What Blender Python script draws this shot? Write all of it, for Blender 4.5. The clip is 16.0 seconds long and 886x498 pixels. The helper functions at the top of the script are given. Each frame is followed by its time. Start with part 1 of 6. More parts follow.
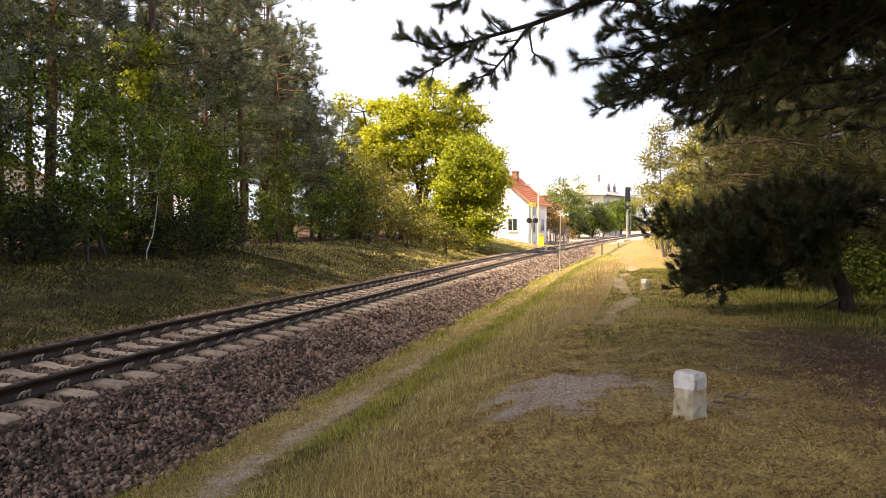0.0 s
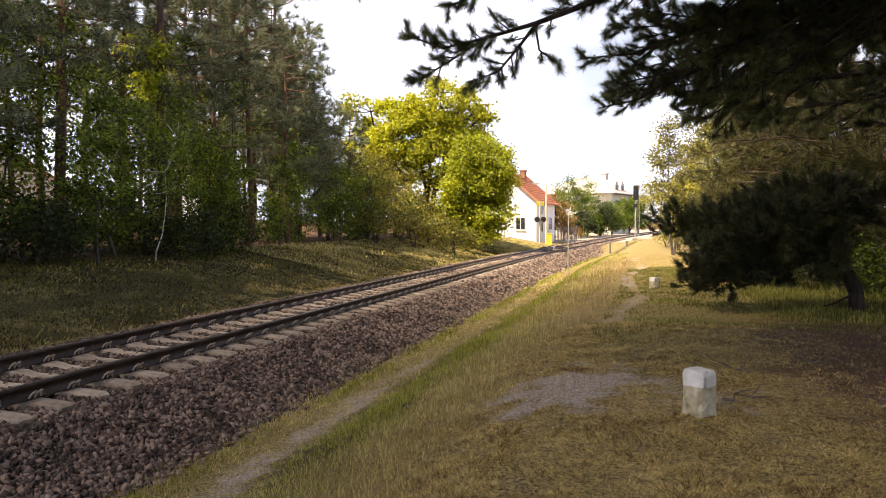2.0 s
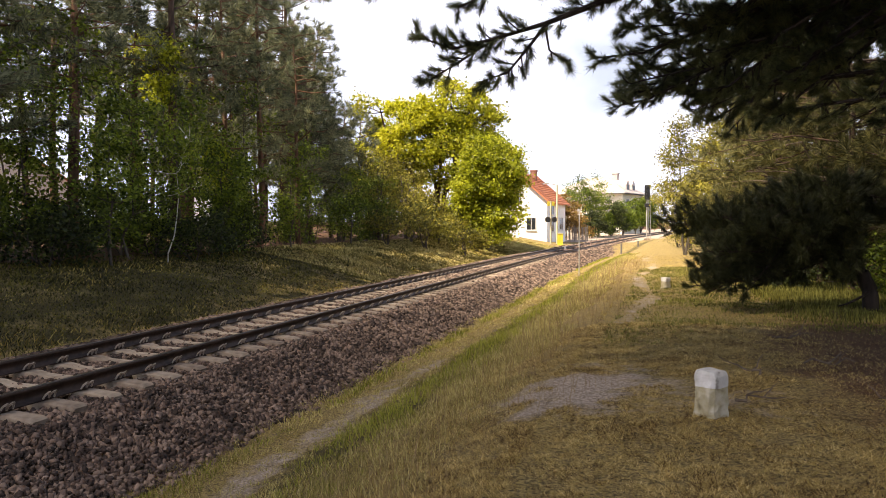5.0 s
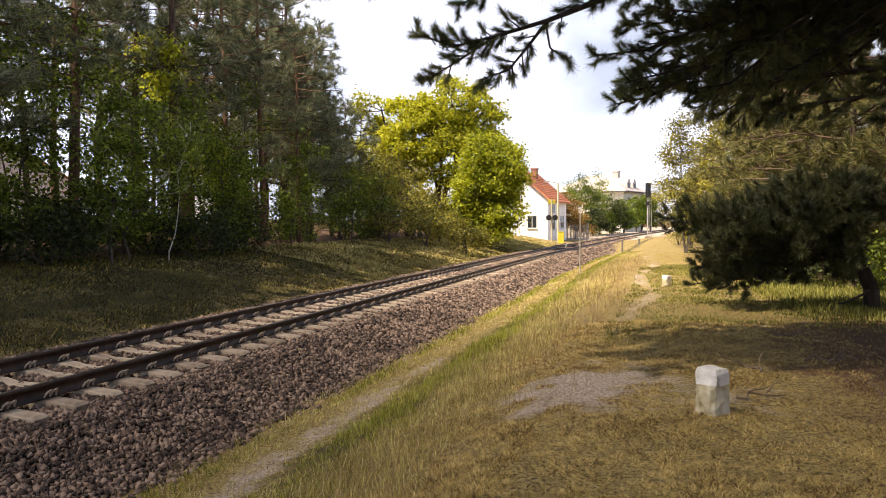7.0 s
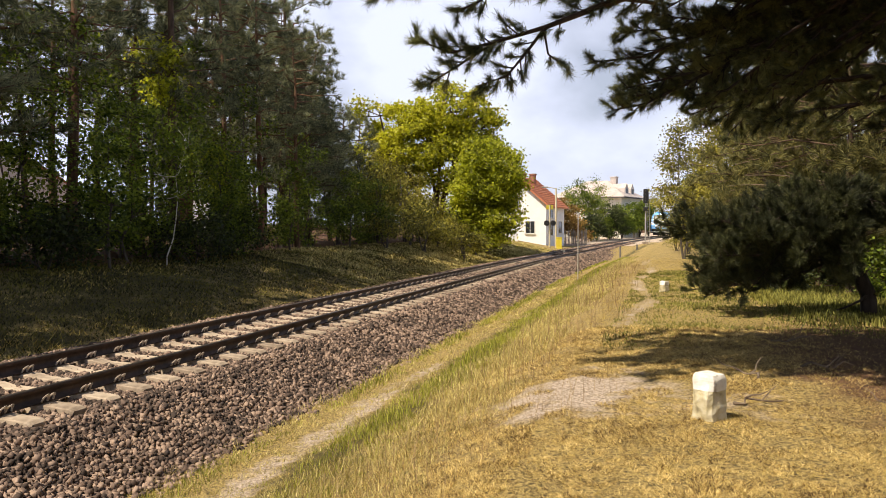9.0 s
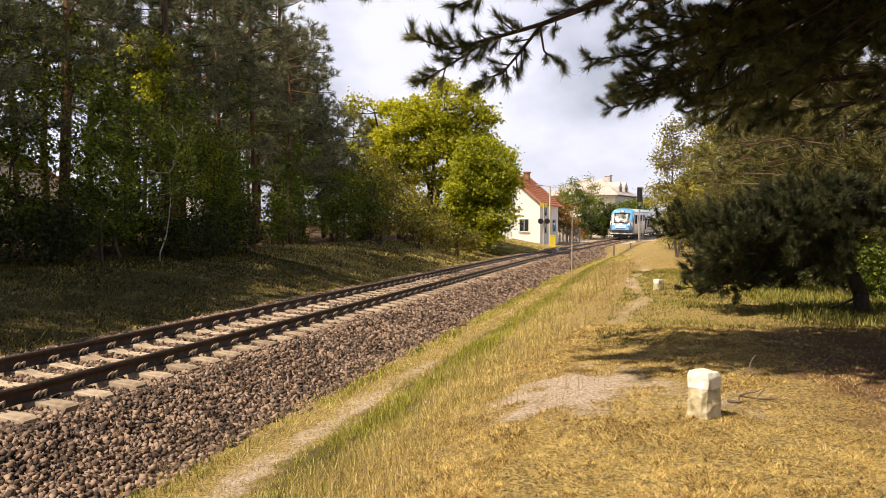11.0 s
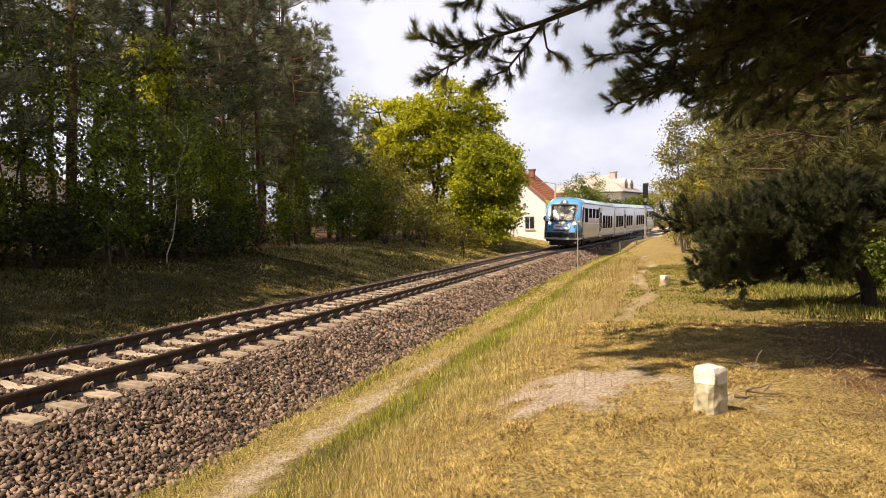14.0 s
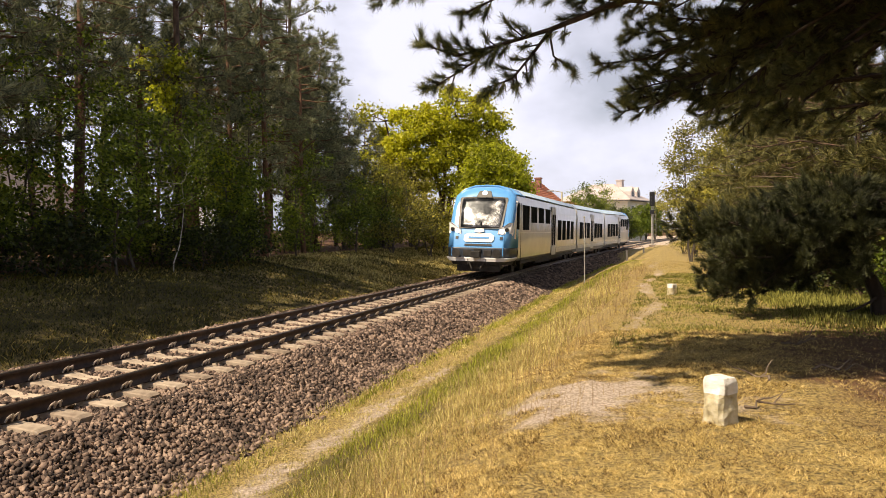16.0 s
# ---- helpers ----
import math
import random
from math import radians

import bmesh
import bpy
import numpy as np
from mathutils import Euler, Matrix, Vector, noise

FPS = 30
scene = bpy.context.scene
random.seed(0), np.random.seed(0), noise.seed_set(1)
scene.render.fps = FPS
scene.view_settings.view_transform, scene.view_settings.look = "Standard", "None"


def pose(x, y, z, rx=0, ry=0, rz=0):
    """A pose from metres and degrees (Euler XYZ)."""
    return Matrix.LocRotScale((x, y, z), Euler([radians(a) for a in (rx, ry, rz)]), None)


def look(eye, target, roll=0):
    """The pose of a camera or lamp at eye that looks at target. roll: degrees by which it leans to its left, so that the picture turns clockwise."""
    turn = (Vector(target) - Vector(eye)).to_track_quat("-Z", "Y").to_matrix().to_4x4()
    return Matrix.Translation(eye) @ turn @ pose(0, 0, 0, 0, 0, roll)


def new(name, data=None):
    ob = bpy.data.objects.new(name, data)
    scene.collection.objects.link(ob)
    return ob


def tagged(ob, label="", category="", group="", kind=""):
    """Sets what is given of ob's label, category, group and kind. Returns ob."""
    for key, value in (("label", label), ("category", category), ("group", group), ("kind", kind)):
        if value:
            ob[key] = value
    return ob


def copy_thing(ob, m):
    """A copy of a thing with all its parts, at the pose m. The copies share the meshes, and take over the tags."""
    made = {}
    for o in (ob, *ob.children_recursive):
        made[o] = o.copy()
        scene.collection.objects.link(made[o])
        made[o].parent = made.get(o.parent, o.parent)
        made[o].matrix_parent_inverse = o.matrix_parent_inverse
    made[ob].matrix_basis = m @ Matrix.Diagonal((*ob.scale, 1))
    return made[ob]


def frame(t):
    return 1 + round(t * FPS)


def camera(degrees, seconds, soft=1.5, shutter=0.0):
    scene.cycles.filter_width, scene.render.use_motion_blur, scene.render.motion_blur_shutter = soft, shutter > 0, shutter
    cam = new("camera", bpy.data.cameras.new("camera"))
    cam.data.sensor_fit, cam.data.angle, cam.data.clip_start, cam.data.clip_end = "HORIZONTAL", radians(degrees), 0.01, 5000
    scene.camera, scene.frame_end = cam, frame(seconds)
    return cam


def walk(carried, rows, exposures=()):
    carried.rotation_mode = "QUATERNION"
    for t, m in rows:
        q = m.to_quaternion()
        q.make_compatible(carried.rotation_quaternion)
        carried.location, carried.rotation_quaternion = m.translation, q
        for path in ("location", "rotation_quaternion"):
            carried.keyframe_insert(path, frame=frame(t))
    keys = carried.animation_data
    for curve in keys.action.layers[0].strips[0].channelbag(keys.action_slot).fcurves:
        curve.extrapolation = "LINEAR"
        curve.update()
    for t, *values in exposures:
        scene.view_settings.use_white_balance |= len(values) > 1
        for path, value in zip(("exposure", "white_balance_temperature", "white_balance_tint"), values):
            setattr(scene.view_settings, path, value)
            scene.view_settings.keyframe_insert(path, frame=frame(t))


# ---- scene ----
from math import sin, cos, tan, pi, hypot, atan2

cam = camera(62.5, 16.0, soft=0.7)
PATH = [
    (0, pose(-0.010, 0.016, 1.847, 88.195, -0.406, 14.985)),
    (0.5, pose(-0.007, 0.003, 1.840, 88.229, -0.161, 15.059)),
    (1, pose(-0.006, 0.007, 1.848, 88.110, -0.194, 15.473)),
    (1.5, pose(-0.005, 0.021, 1.847, 88.220, -0.131, 15.747)),
    (2, pose(-0.008, 0.011, 1.840, 88.147, -0.095, 15.600)),
    (2.5, pose(-0.011, 0.021, 1.840, 88.174, -0.233, 15.743)),
    (3, pose(-0.012, 0.029, 1.843, 88.499, -0.349, 16.099)),
    (3.5, pose(-0.013, 0.023, 1.844, 88.430, -0.300, 15.864)),
    (4, pose(-0.010, 0.021, 1.845, 88.139, -0.150, 16.022)),
    (6.5, pose(-0.003, 0.003, 1.840, 88.234, 0.204, 16.720)),
    (7, pose(-0.004, 0.017, 1.840, 88.042, 0.153, 16.500)),
    (7.5, pose(0.001, 0.017, 1.836, 88.112, 0.230, 16.614)),
    (8, pose(0.001, 0.012, 1.842, 88.176, 0.140, 16.660)),
    (8.5, pose(0.004, -0.000, 1.842, 88.418, 0.132, 16.416)),
    (9, pose(0.000, 0.000, 1.840, 88.450, -0.000, 16.350)),
    (11.5, pose(-0.018, 0.015, 1.833, 88.256, -0.209, 15.808)),
    (12, pose(-0.009, 0.012, 1.834, 88.394, -0.184, 15.777)),
    (12.5, pose(-0.010, 0.018, 1.839, 88.342, 0.096, 15.956)),
    (13, pose(-0.005, -0.001, 1.839, 88.248, 0.098, 16.021)),
    (13.5, pose(-0.006, -0.011, 1.835, 88.284, 0.344, 16.127)),
    (14, pose(-0.005, -0.002, 1.833, 88.149, 0.445, 16.312)),
    (14.5, pose(-0.007, 0.003, 1.831, 88.218, 0.288, 16.542)),
    (15, pose(-0.010, 0.003, 1.830, 88.423, 0.308, 16.610)),
    (15.5, pose(-0.013, 0.020, 1.830, 88.767, 0.555, 16.661)),
    (16, pose(-0.017, 0.042, 1.833, 88.819, 0.464, 16.816)),
]
EXPOSURES = [(0, 1.22, 7250, 14), (2, 1.09, 7250, 14), (4, 0.99, 7250, 14), (6.3, 1.0, 7250, 14), (7.5, 0.66, 6950, 12), (8.0, 0.50, 6900, 11), (8.5, 0.41, 6950, 11), (9.2, 0.35, 7050, 11), (11.5, 0.38, 7600, 14), (16, 0.36, 7600, 14)]
walk(cam, PATH, EXPOSURES)

# ---- world and sun ----
SUN_DIR = Vector((-0.40, -0.43, 0.81)).normalized()
SUN_EL = math.asin(SUN_DIR.z)


def build_world():
    w = bpy.data.worlds.new("sky")
    scene.world = w
    w.use_nodes = True
    nt = w.node_tree
    n = nt.nodes
    n.clear()
    out = n.new("ShaderNodeOutputWorld")
    bg = n.new("ShaderNodeBackground")
    bg.inputs["Strength"].default_value = 0.05
    sky = n.new("ShaderNodeTexSky")
    sky.sky_type, sky.sun_disc = "NISHITA", False
    sky.sun_elevation = SUN_EL
    sky.sun_rotation = atan2(SUN_DIR.x, SUN_DIR.y)
    sky.air_density, sky.dust_density, sky.ozone_density = 1.0, 1.2, 1.0
    tc = n.new("ShaderNodeTexCoord")
    mp = n.new("ShaderNodeMapping")
    mp.inputs["Scale"].default_value = (1.0, 1.0, 1.7)
    mp.inputs["Location"].default_value = (0.35, 0.2, 0.1)
    nz = n.new("ShaderNodeTexNoise")
    nz.inputs["Scale"].default_value, nz.inputs["Detail"].default_value, nz.inputs["Roughness"].default_value = 2.6, 6.0, 0.5
    rp = n.new("ShaderNodeValToRGB")
    rp.color_ramp.elements[0].position, rp.color_ramp.elements[1].position = 0.40, 0.56
    rp.color_ramp.elements[0].color = (0.48, 0.48, 0.48, 1)
    mx = n.new("ShaderNodeMix")
    mx.data_type = "RGBA"
    mx.inputs[7].default_value = (13.6, 15.2, 19.8, 1)
    # the cloud field thins out towards the zenith
    sep = n.new("ShaderNodeSeparateXYZ")
    high = n.new("ShaderNodeMapRange")
    high.inputs[1].default_value, high.inputs[2].default_value = 0.33, 0.60
    high.inputs[3].default_value, high.inputs[4].default_value = 1.0, 0.06
    thin = n.new("ShaderNodeMath")
    thin.operation = "MULTIPLY"
    nt.links.new(tc.outputs["Generated"], mp.inputs[0])
    nt.links.new(mp.outputs[0], nz.inputs["Vector"])
    nt.links.new(nz.outputs["Fac"], rp.inputs[0])
    nt.links.new(tc.outputs["Generated"], sep.inputs[0])
    nt.links.new(sep.outputs["Z"], high.inputs[0])
    nt.links.new(rp.outputs[0], thin.inputs[0])
    nt.links.new(high.outputs[0], thin.inputs[1])
    nt.links.new(thin.outputs[0], mx.inputs[0])
    nt.links.new(sky.outputs[0], mx.inputs[6])
    nt.links.new(mx.outputs[2], bg.inputs["Color"])
    nt.links.new(bg.outputs[0], out.inputs[0])
    sun = bpy.data.lights.new("sun", "SUN")
    sun.energy, sun.angle, sun.color = 5.0, radians(0.55), (1.0, 0.90, 0.74)
    ob = new("sun", sun)
    ob.matrix_world = look((0, 0, 60), Vector((0, 0, 60)) - SUN_DIR)


build_world()

# ---- plan: the camera's own directions, the track's line, the lie of the land ----
YAW = radians(16.35)
TRACK_X, CURVE_Y, RADIUS = -7.64, 36.0, 500.0
CANT = 1.52


def at(right, ahead, z=0.0):
    return Vector((right * cos(YAW) - ahead * sin(YAW), right * sin(YAW) + ahead * cos(YAW), z))


def track_point(s, u=0.0):
    """Rail level s metres along the track, u metres to its right."""
    z = 0.02 - sin(radians(CANT)) * u
    if s > 60:
        z += 0.00025 * (min(s, 95) - 60) ** 2 + 0.0125 * max(0, min(s, 140) - 95)
    if s <= CURVE_Y:
        return Vector((TRACK_X + u, s, z))
    a = (s - CURVE_Y) / RADIUS
    return Vector((TRACK_X + RADIUS - (RADIUS - u) * cos(a), CURVE_Y + (RADIUS - u) * sin(a), z))


def track_heading(s):
    return 0.0 if s <= CURVE_Y else -math.degrees((s - CURVE_Y) / RADIUS)


def track_coords(x, y):
    if y <= CURVE_Y:
        return y, x - TRACK_X
    cx = TRACK_X + RADIUS
    a = atan2(y - CURVE_Y, cx - x)
    return CURVE_Y + RADIUS * a, RADIUS - hypot(y - CURVE_Y, cx - x)


PROFILE = [(-400, 3.0), (-60, 2.2), (-25, 1.5), (-14, 1.15), (-9.0, 0.85), (-6.5, 0.45), (-4.2, -0.12), (-2.9, -0.42),
           (-2.2, -0.42), (-1.55, -0.33), (1.6, -0.33), (2.62, -0.74), (3.1, -0.74), (4.1, -0.62), (5.2, -0.30), (6.6, 0.14), (8.0, 0.26),
           (12, 0.22), (20, 0.3), (60, 0.8), (400, 3.0)]
PU, PZ = [p[0] for p in PROFILE], [p[1] for p in PROFILE]


def ground_z(x, y):
    s, u = track_coords(x, y)
    z = float(np.interp(u, PU, PZ))
    k = min(1.0, max(0.0, (s - (74 if u < 3.2 else 98)) / 10))
    flat = -0.2 if abs(u) < 40 else z
    if u > 1:
        rise = min(1.0, max(0.0, (s - 64) / 16))
        z = z * (1 - rise) + max(z, -0.2) * rise
    far = track_point(min(max(s, 0), 160)).z - 0.02
    if u > 5:
        z -= 0.30 * min(1, (u - 5) / 2.5) * min(1, max(0, (s - 10) / 12)) * (1 - min(1, max(0, (s - 45) / 25)))
    z = z * (1 - k) + (flat * 0.9 - 0.02) * k + far
    z += 0.42 * min(1, max(0, (u - 3.4) / 2.6)) * min(1, max(0, (s - 60) / 14)) * (1 - min(1, max(0, (s - 88) / 9)))
    edge = min(1.0, max(0.0, (abs(u - 0.3) - 2.6) / 1.5))
    z += edge * (0.07 * noise.noise((x * 0.45, y * 0.45, 0)) + 0.025 * noise.noise((x * 1.7, y * 1.7, 3)))
    return z


# ---- materials ----
def material(name, stops, scale=6.0, rough=0.8, metal=0.0, bump=0.3, detail=6.0, bump_scale=None, translucent=0.0, random_tint=0.0,
             island_tint=0.0, coords="Object", dist=0.01, stretch=(1, 1, 1)):
    """Two noises, one coarse and one fine, through a ramp of colours, with fine relief."""
    m = bpy.data.materials.new(name)
    m.use_nodes = True
    nt = m.node_tree
    n, ln = nt.nodes, nt.links
    b = n["Principled BSDF"]
    b.inputs["Roughness"].default_value, b.inputs["Metallic"].default_value = rough, metal
    tc = n.new("ShaderNodeTexCoord")
    mp = n.new("ShaderNodeMapping")
    mp.inputs["Scale"].default_value = stretch
    ln.new(tc.outputs[coords], mp.inputs[0])
    coarse, fine = n.new("ShaderNodeTexNoise"), n.new("ShaderNodeTexNoise")
    coarse.inputs["Scale"].default_value, coarse.inputs["Detail"].default_value = scale * 0.22, 3.0
    fine.inputs["Scale"].default_value, fine.inputs["Detail"].default_value = scale, detail
    for t in (coarse, fine):
        ln.new(mp.outputs[0], t.inputs["Vector"])
    mean = n.new("ShaderNodeMath")
    mean.operation = "ADD"
    ln.new(coarse.outputs["Fac"], mean.inputs[0])
    ln.new(fine.outputs["Fac"], mean.inputs[1])
    half = n.new("ShaderNodeMath")
    half.operation = "MULTIPLY_ADD"
    half.inputs[1].default_value, half.inputs[2].default_value = 0.9, -0.40
    ln.new(mean.outputs[0], half.inputs[0])
    fac = half.outputs[0]
    if random_tint or island_tint:
        if random_tint:
            src = n.new("ShaderNodeObjectInfo").outputs["Random"]
        else:
            src = n.new("ShaderNodeNewGeometry").outputs["Random Per Island"]
        amount = random_tint or island_tint
        ma = n.new("ShaderNodeMath")
        ma.operation = "MULTIPLY_ADD"
        ma.inputs[1].default_value = amount
        ln.new(src, ma.inputs[0])
        sh = n.new("ShaderNodeMath")
        sh.operation = "ADD"
        sh.inputs[1].default_value = -0.5 * amount
        ln.new(fac, sh.inputs[0])
        ln.new(sh.outputs[0], ma.inputs[2])
        fac = ma.outputs[0]
    rp = n.new("ShaderNodeValToRGB")
    cr = rp.color_ramp
    while len(cr.elements) < len(stops):
        cr.elements.new(0.5)
    for e, (p, c) in zip(cr.elements, stops):
        e.position, e.color = p, (*c, 1)
    ln.new(fac, rp.inputs[0])
    ln.new(rp.outputs[0], b.inputs["Base Color"])
    if bump:
        bp = n.new("ShaderNodeBump")
        bp.inputs["Strength"].default_value, bp.inputs["Distance"].default_value = bump, dist
        src = fine
        if bump_scale:
            src = n.new("ShaderNodeTexNoise")
            src.inputs["Scale"].default_value, src.inputs["Detail"].default_value = bump_scale, 4.0
            ln.new(mp.outputs[0], src.inputs["Vector"])
        ln.new(src.outputs["Fac"], bp.inputs["Height"])
        ln.new(bp.outputs[0], b.inputs["Normal"])
    if translucent:
        tr = n.new("ShaderNodeBsdfTranslucent")
        ln.new(rp.outputs[0], tr.inputs[0])
        mx = n.new("ShaderNodeMixShader")
        mx.inputs[0].default_value = translucent
        ln.new(b.outputs[0], mx.inputs[1])
        ln.new(tr.outputs[0], mx.inputs[2])
        ln.new(mx.outputs[0], n["Material Output"].inputs[0])
    return m


def ramp(dark, light, mid=None):
    if mid:
        return [(0.2, dark), (0.5, mid), (0.8, light)]
    return [(0.25, dark), (0.75, light)]


M_RAIL = material("rusty_rail_steel", ramp((0.030, 0.020, 0.016), (0.085, 0.052, 0.038)), 14, 0.55, 0.5, 0.25)
M_RAILTOP = material("worn_rail_head", ramp((0.10, 0.085, 0.075), (0.22, 0.19, 0.17)), 30, 0.35, 0.9, 0.1)
M_SLEEPER = material("weathered_concrete", ramp((0.23, 0.175, 0.13), (0.53, 0.435, 0.335)), 9, 0.9, 0, 0.5, random_tint=0.35)
M_CLIP = material("rail_clip_steel", ramp((0.26, 0.21, 0.17), (0.50, 0.43, 0.36)), 40, 0.6, 0.1, 0.1)
M_BALLAST = material("crushed_stone", ramp((0.048, 0.033, 0.026), (0.36, 0.26, 0.20), (0.165, 0.112, 0.088)), 10, 0.9, 0, 0.5, island_tint=0.7)
M_STONE = material("whitewashed_stone", [(0.22, (0.20, 0.16, 0.09)), (0.38, (0.48, 0.42, 0.26)), (0.75, (0.70, 0.66, 0.54))], 12, 0.9, 0, 0.9, dist=0.03)
M_STONE_TOP = material("white_paint_chipped", [(0.24, (0.36, 0.32, 0.26)), (0.36, (0.70, 0.68, 0.63)), (0.75, (0.88, 0.86, 0.83))], 14, 0.75, 0, 0.7, dist=0.015)
M_DRY = material("dry_grass", ramp((0.20, 0.14, 0.03), (0.70, 0.55, 0.18), (0.46, 0.34, 0.085)), 1.2, 0.8, 0, 0, translucent=0.25, island_tint=0.7)
M_GREEN = material("green_grass", ramp((0.16, 0.17, 0.018), (0.56, 0.54, 0.10), (0.34, 0.36, 0.05)), 1.2, 0.8, 0, 0, translucent=0.3, island_tint=0.7)
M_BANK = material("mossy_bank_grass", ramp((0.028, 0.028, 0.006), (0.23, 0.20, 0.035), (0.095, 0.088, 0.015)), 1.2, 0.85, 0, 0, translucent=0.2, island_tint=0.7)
M_TURF = material("trodden_turf", ramp((0.075, 0.036, 0.012), (0.84, 0.66, 0.28), (0.50, 0.35, 0.115)), 11.0, 0.85, 0, 0, translucent=0.15, island_tint=0.7)
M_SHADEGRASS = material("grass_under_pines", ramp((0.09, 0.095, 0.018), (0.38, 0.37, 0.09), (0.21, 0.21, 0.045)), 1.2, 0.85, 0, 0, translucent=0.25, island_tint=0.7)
M_BARK_NEAR = material("dark_pine_bark", ramp((0.016, 0.012, 0.010), (0.085, 0.062, 0.050)), 9, 0.95, 0, 0.9, dist=0.03, stretch=(1, 1, 0.3))
M_STRAW = material("pale_straw_grass", ramp((0.26, 0.215, 0.06), (0.80, 0.69, 0.30), (0.58, 0.485, 0.18)), 1.2, 0.8, 0, 0, translucent=0.25, island_tint=0.8)
M_STALK = material("dry_stalk", ramp((0.26, 0.17, 0.08), (0.46, 0.34, 0.18)), 2, 0.85, 0, 0, island_tint=0.6)
M_BARK = material("pine_bark", ramp((0.035, 0.022, 0.016), (0.16, 0.10, 0.07)), 9, 0.95, 0, 0.9, dist=0.03, stretch=(1, 1, 0.3))
M_BARK_RED = material("red_pine_bark", ramp((0.06, 0.035, 0.022), (0.24, 0.125, 0.07)), 7, 0.9, 0, 0.8, dist=0.03, stretch=(1, 1, 0.3))
M_BARK_GREY = material("grey_bark", ramp((0.045, 0.036, 0.03), (0.17, 0.145, 0.12)), 9, 0.95, 0, 0.8, dist=0.02, stretch=(1, 1, 0.3))
M_BIRCH = material("birch_bark", [(0.30, (0.05, 0.04, 0.035)), (0.42, (0.55, 0.52, 0.48)), (0.8, (0.78, 0.76, 0.72))], 7, 0.8, 0, 0.3, stretch=(1, 1, 3))
M_NEEDLE = material("pine_needles", ramp((0.06, 0.074, 0.044), (0.40, 0.41, 0.22), (0.20, 0.222, 0.118)), 0.9, 0.6, 0, 0, translucent=0.38, island_tint=0.7)
M_NEEDLE_NEAR = material("near_pine_needles", ramp((0.022, 0.032, 0.016), (0.40, 0.41, 0.15), (0.13, 0.145, 0.058)), 6.0, 0.45, 0, 0, translucent=0.42, island_tint=0.6)
# needles darkened to stand for the shade under the overhanging crown
M_NEEDLE_SHADED = material("shade_toned_pine_needles", ramp((0.018, 0.024, 0.010), (0.13, 0.14, 0.045), (0.05, 0.058, 0.022)), 1.2, 0.6, 0, 0, translucent=0.2, island_tint=0.8)
# brighter, yellower needles: sunlight on the back pines put into the colour
M_NEEDLE_OLIVE = material("olive_pine_needles", ramp((0.06, 0.062, 0.022), (0.36, 0.33, 0.11), (0.18, 0.175, 0.06)), 0.9, 0.6, 0, 0, translucent=0.4, island_tint=0.8)
M_LEAF = material("fresh_leaves", ramp((0.06, 0.095, 0.012), (0.30, 0.38, 0.04), (0.16, 0.22, 0.024)), 0.8, 0.5, 0, 0, translucent=0.5, island_tint=0.7)
# leaf colour darkened to stand for shade at the wood's foot
M_LEAF_DARK = material("shrub_leaves", ramp((0.02, 0.032, 0.009), (0.10, 0.125, 0.024), (0.05, 0.07, 0.014)), 0.8, 0.6, 0, 0, translucent=0.3, island_tint=0.7)
M_LEAF_YELLOW = material("young_maple_leaves", ramp((0.20, 0.215, 0.014), (0.70, 0.68, 0.045), (0.46, 0.465, 0.026)), 0.8, 0.5, 0, 0, translucent=0.55, island_tint=0.7)
M_LEAF_BRIGHT = material("bright_spring_leaves", ramp((0.18, 0.205, 0.015), (0.62, 0.64, 0.05), (0.42, 0.455, 0.03)), 0.8, 0.5, 0, 0, translucent=0.55, island_tint=0.7)
M_LEAF_RUSSET = material("russet_leaves", ramp((0.12, 0.06, 0.018), (0.40, 0.24, 0.06), (0.25, 0.16, 0.03)), 0.8, 0.6, 0, 0, translucent=0.35, island_tint=0.7)
M_LEAF_OLIVE = material("olive_leaves", ramp((0.09, 0.09, 0.016), (0.44, 0.40, 0.06), (0.25, 0.23, 0.032)), 0.8, 0.6, 0, 0, translucent=0.35, island_tint=0.7)
M_WHITE = material("white_render_wall", ramp((0.83, 0.84, 0.85), (0.90, 0.91, 0.92)), 3, 0.85, 0, 0.15)
M_CREAM = material("cream_render_wall", ramp((0.62, 0.59, 0.50), (0.74, 0.71, 0.63)), 3, 0.85, 0, 0.15)
M_TILE_RED = material("orange_roof_tiles", ramp((0.42, 0.13, 0.06), (0.66, 0.25, 0.12)), 6, 0.75, 0, 0.3)
M_TILE_GREY = material("grey_pink_roofing", ramp((0.42, 0.36, 0.34), (0.60, 0.54, 0.52)), 4, 0.6, 0, 0.2)
M_BRICK = material("chimney_brick", ramp((0.20, 0.09, 0.06), (0.34, 0.17, 0.12)), 8, 0.9, 0, 0.4)
M_DARKROOF = material("dark_roofing", ramp((0.04, 0.035, 0.035), (0.10, 0.085, 0.08)), 5, 0.7, 0, 0.2)
M_GLASSDARK = material("window_glass", ramp((0.015, 0.018, 0.020), (0.035, 0.04, 0.045)), 2, 0.06, 0, 0)
M_FRAME = material("window_frame_paint", ramp((0.55, 0.55, 0.54), (0.70, 0.70, 0.68)), 6, 0.5, 0, 0.05)
M_GALV = material("galvanised_steel", ramp((0.36, 0.35, 0.32), (0.56, 0.54, 0.50)), 12, 0.5, 0.3, 0.1)
M_BLACK = material("black_enamel", ramp((0.012, 0.012, 0.013), (0.03, 0.03, 0.03)), 8, 0.45, 0, 0.05)
M_YELLOW = material("yellow_enamel", ramp((0.62, 0.50, 0.04), (0.80, 0.68, 0.08)), 8, 0.5, 0, 0.05)
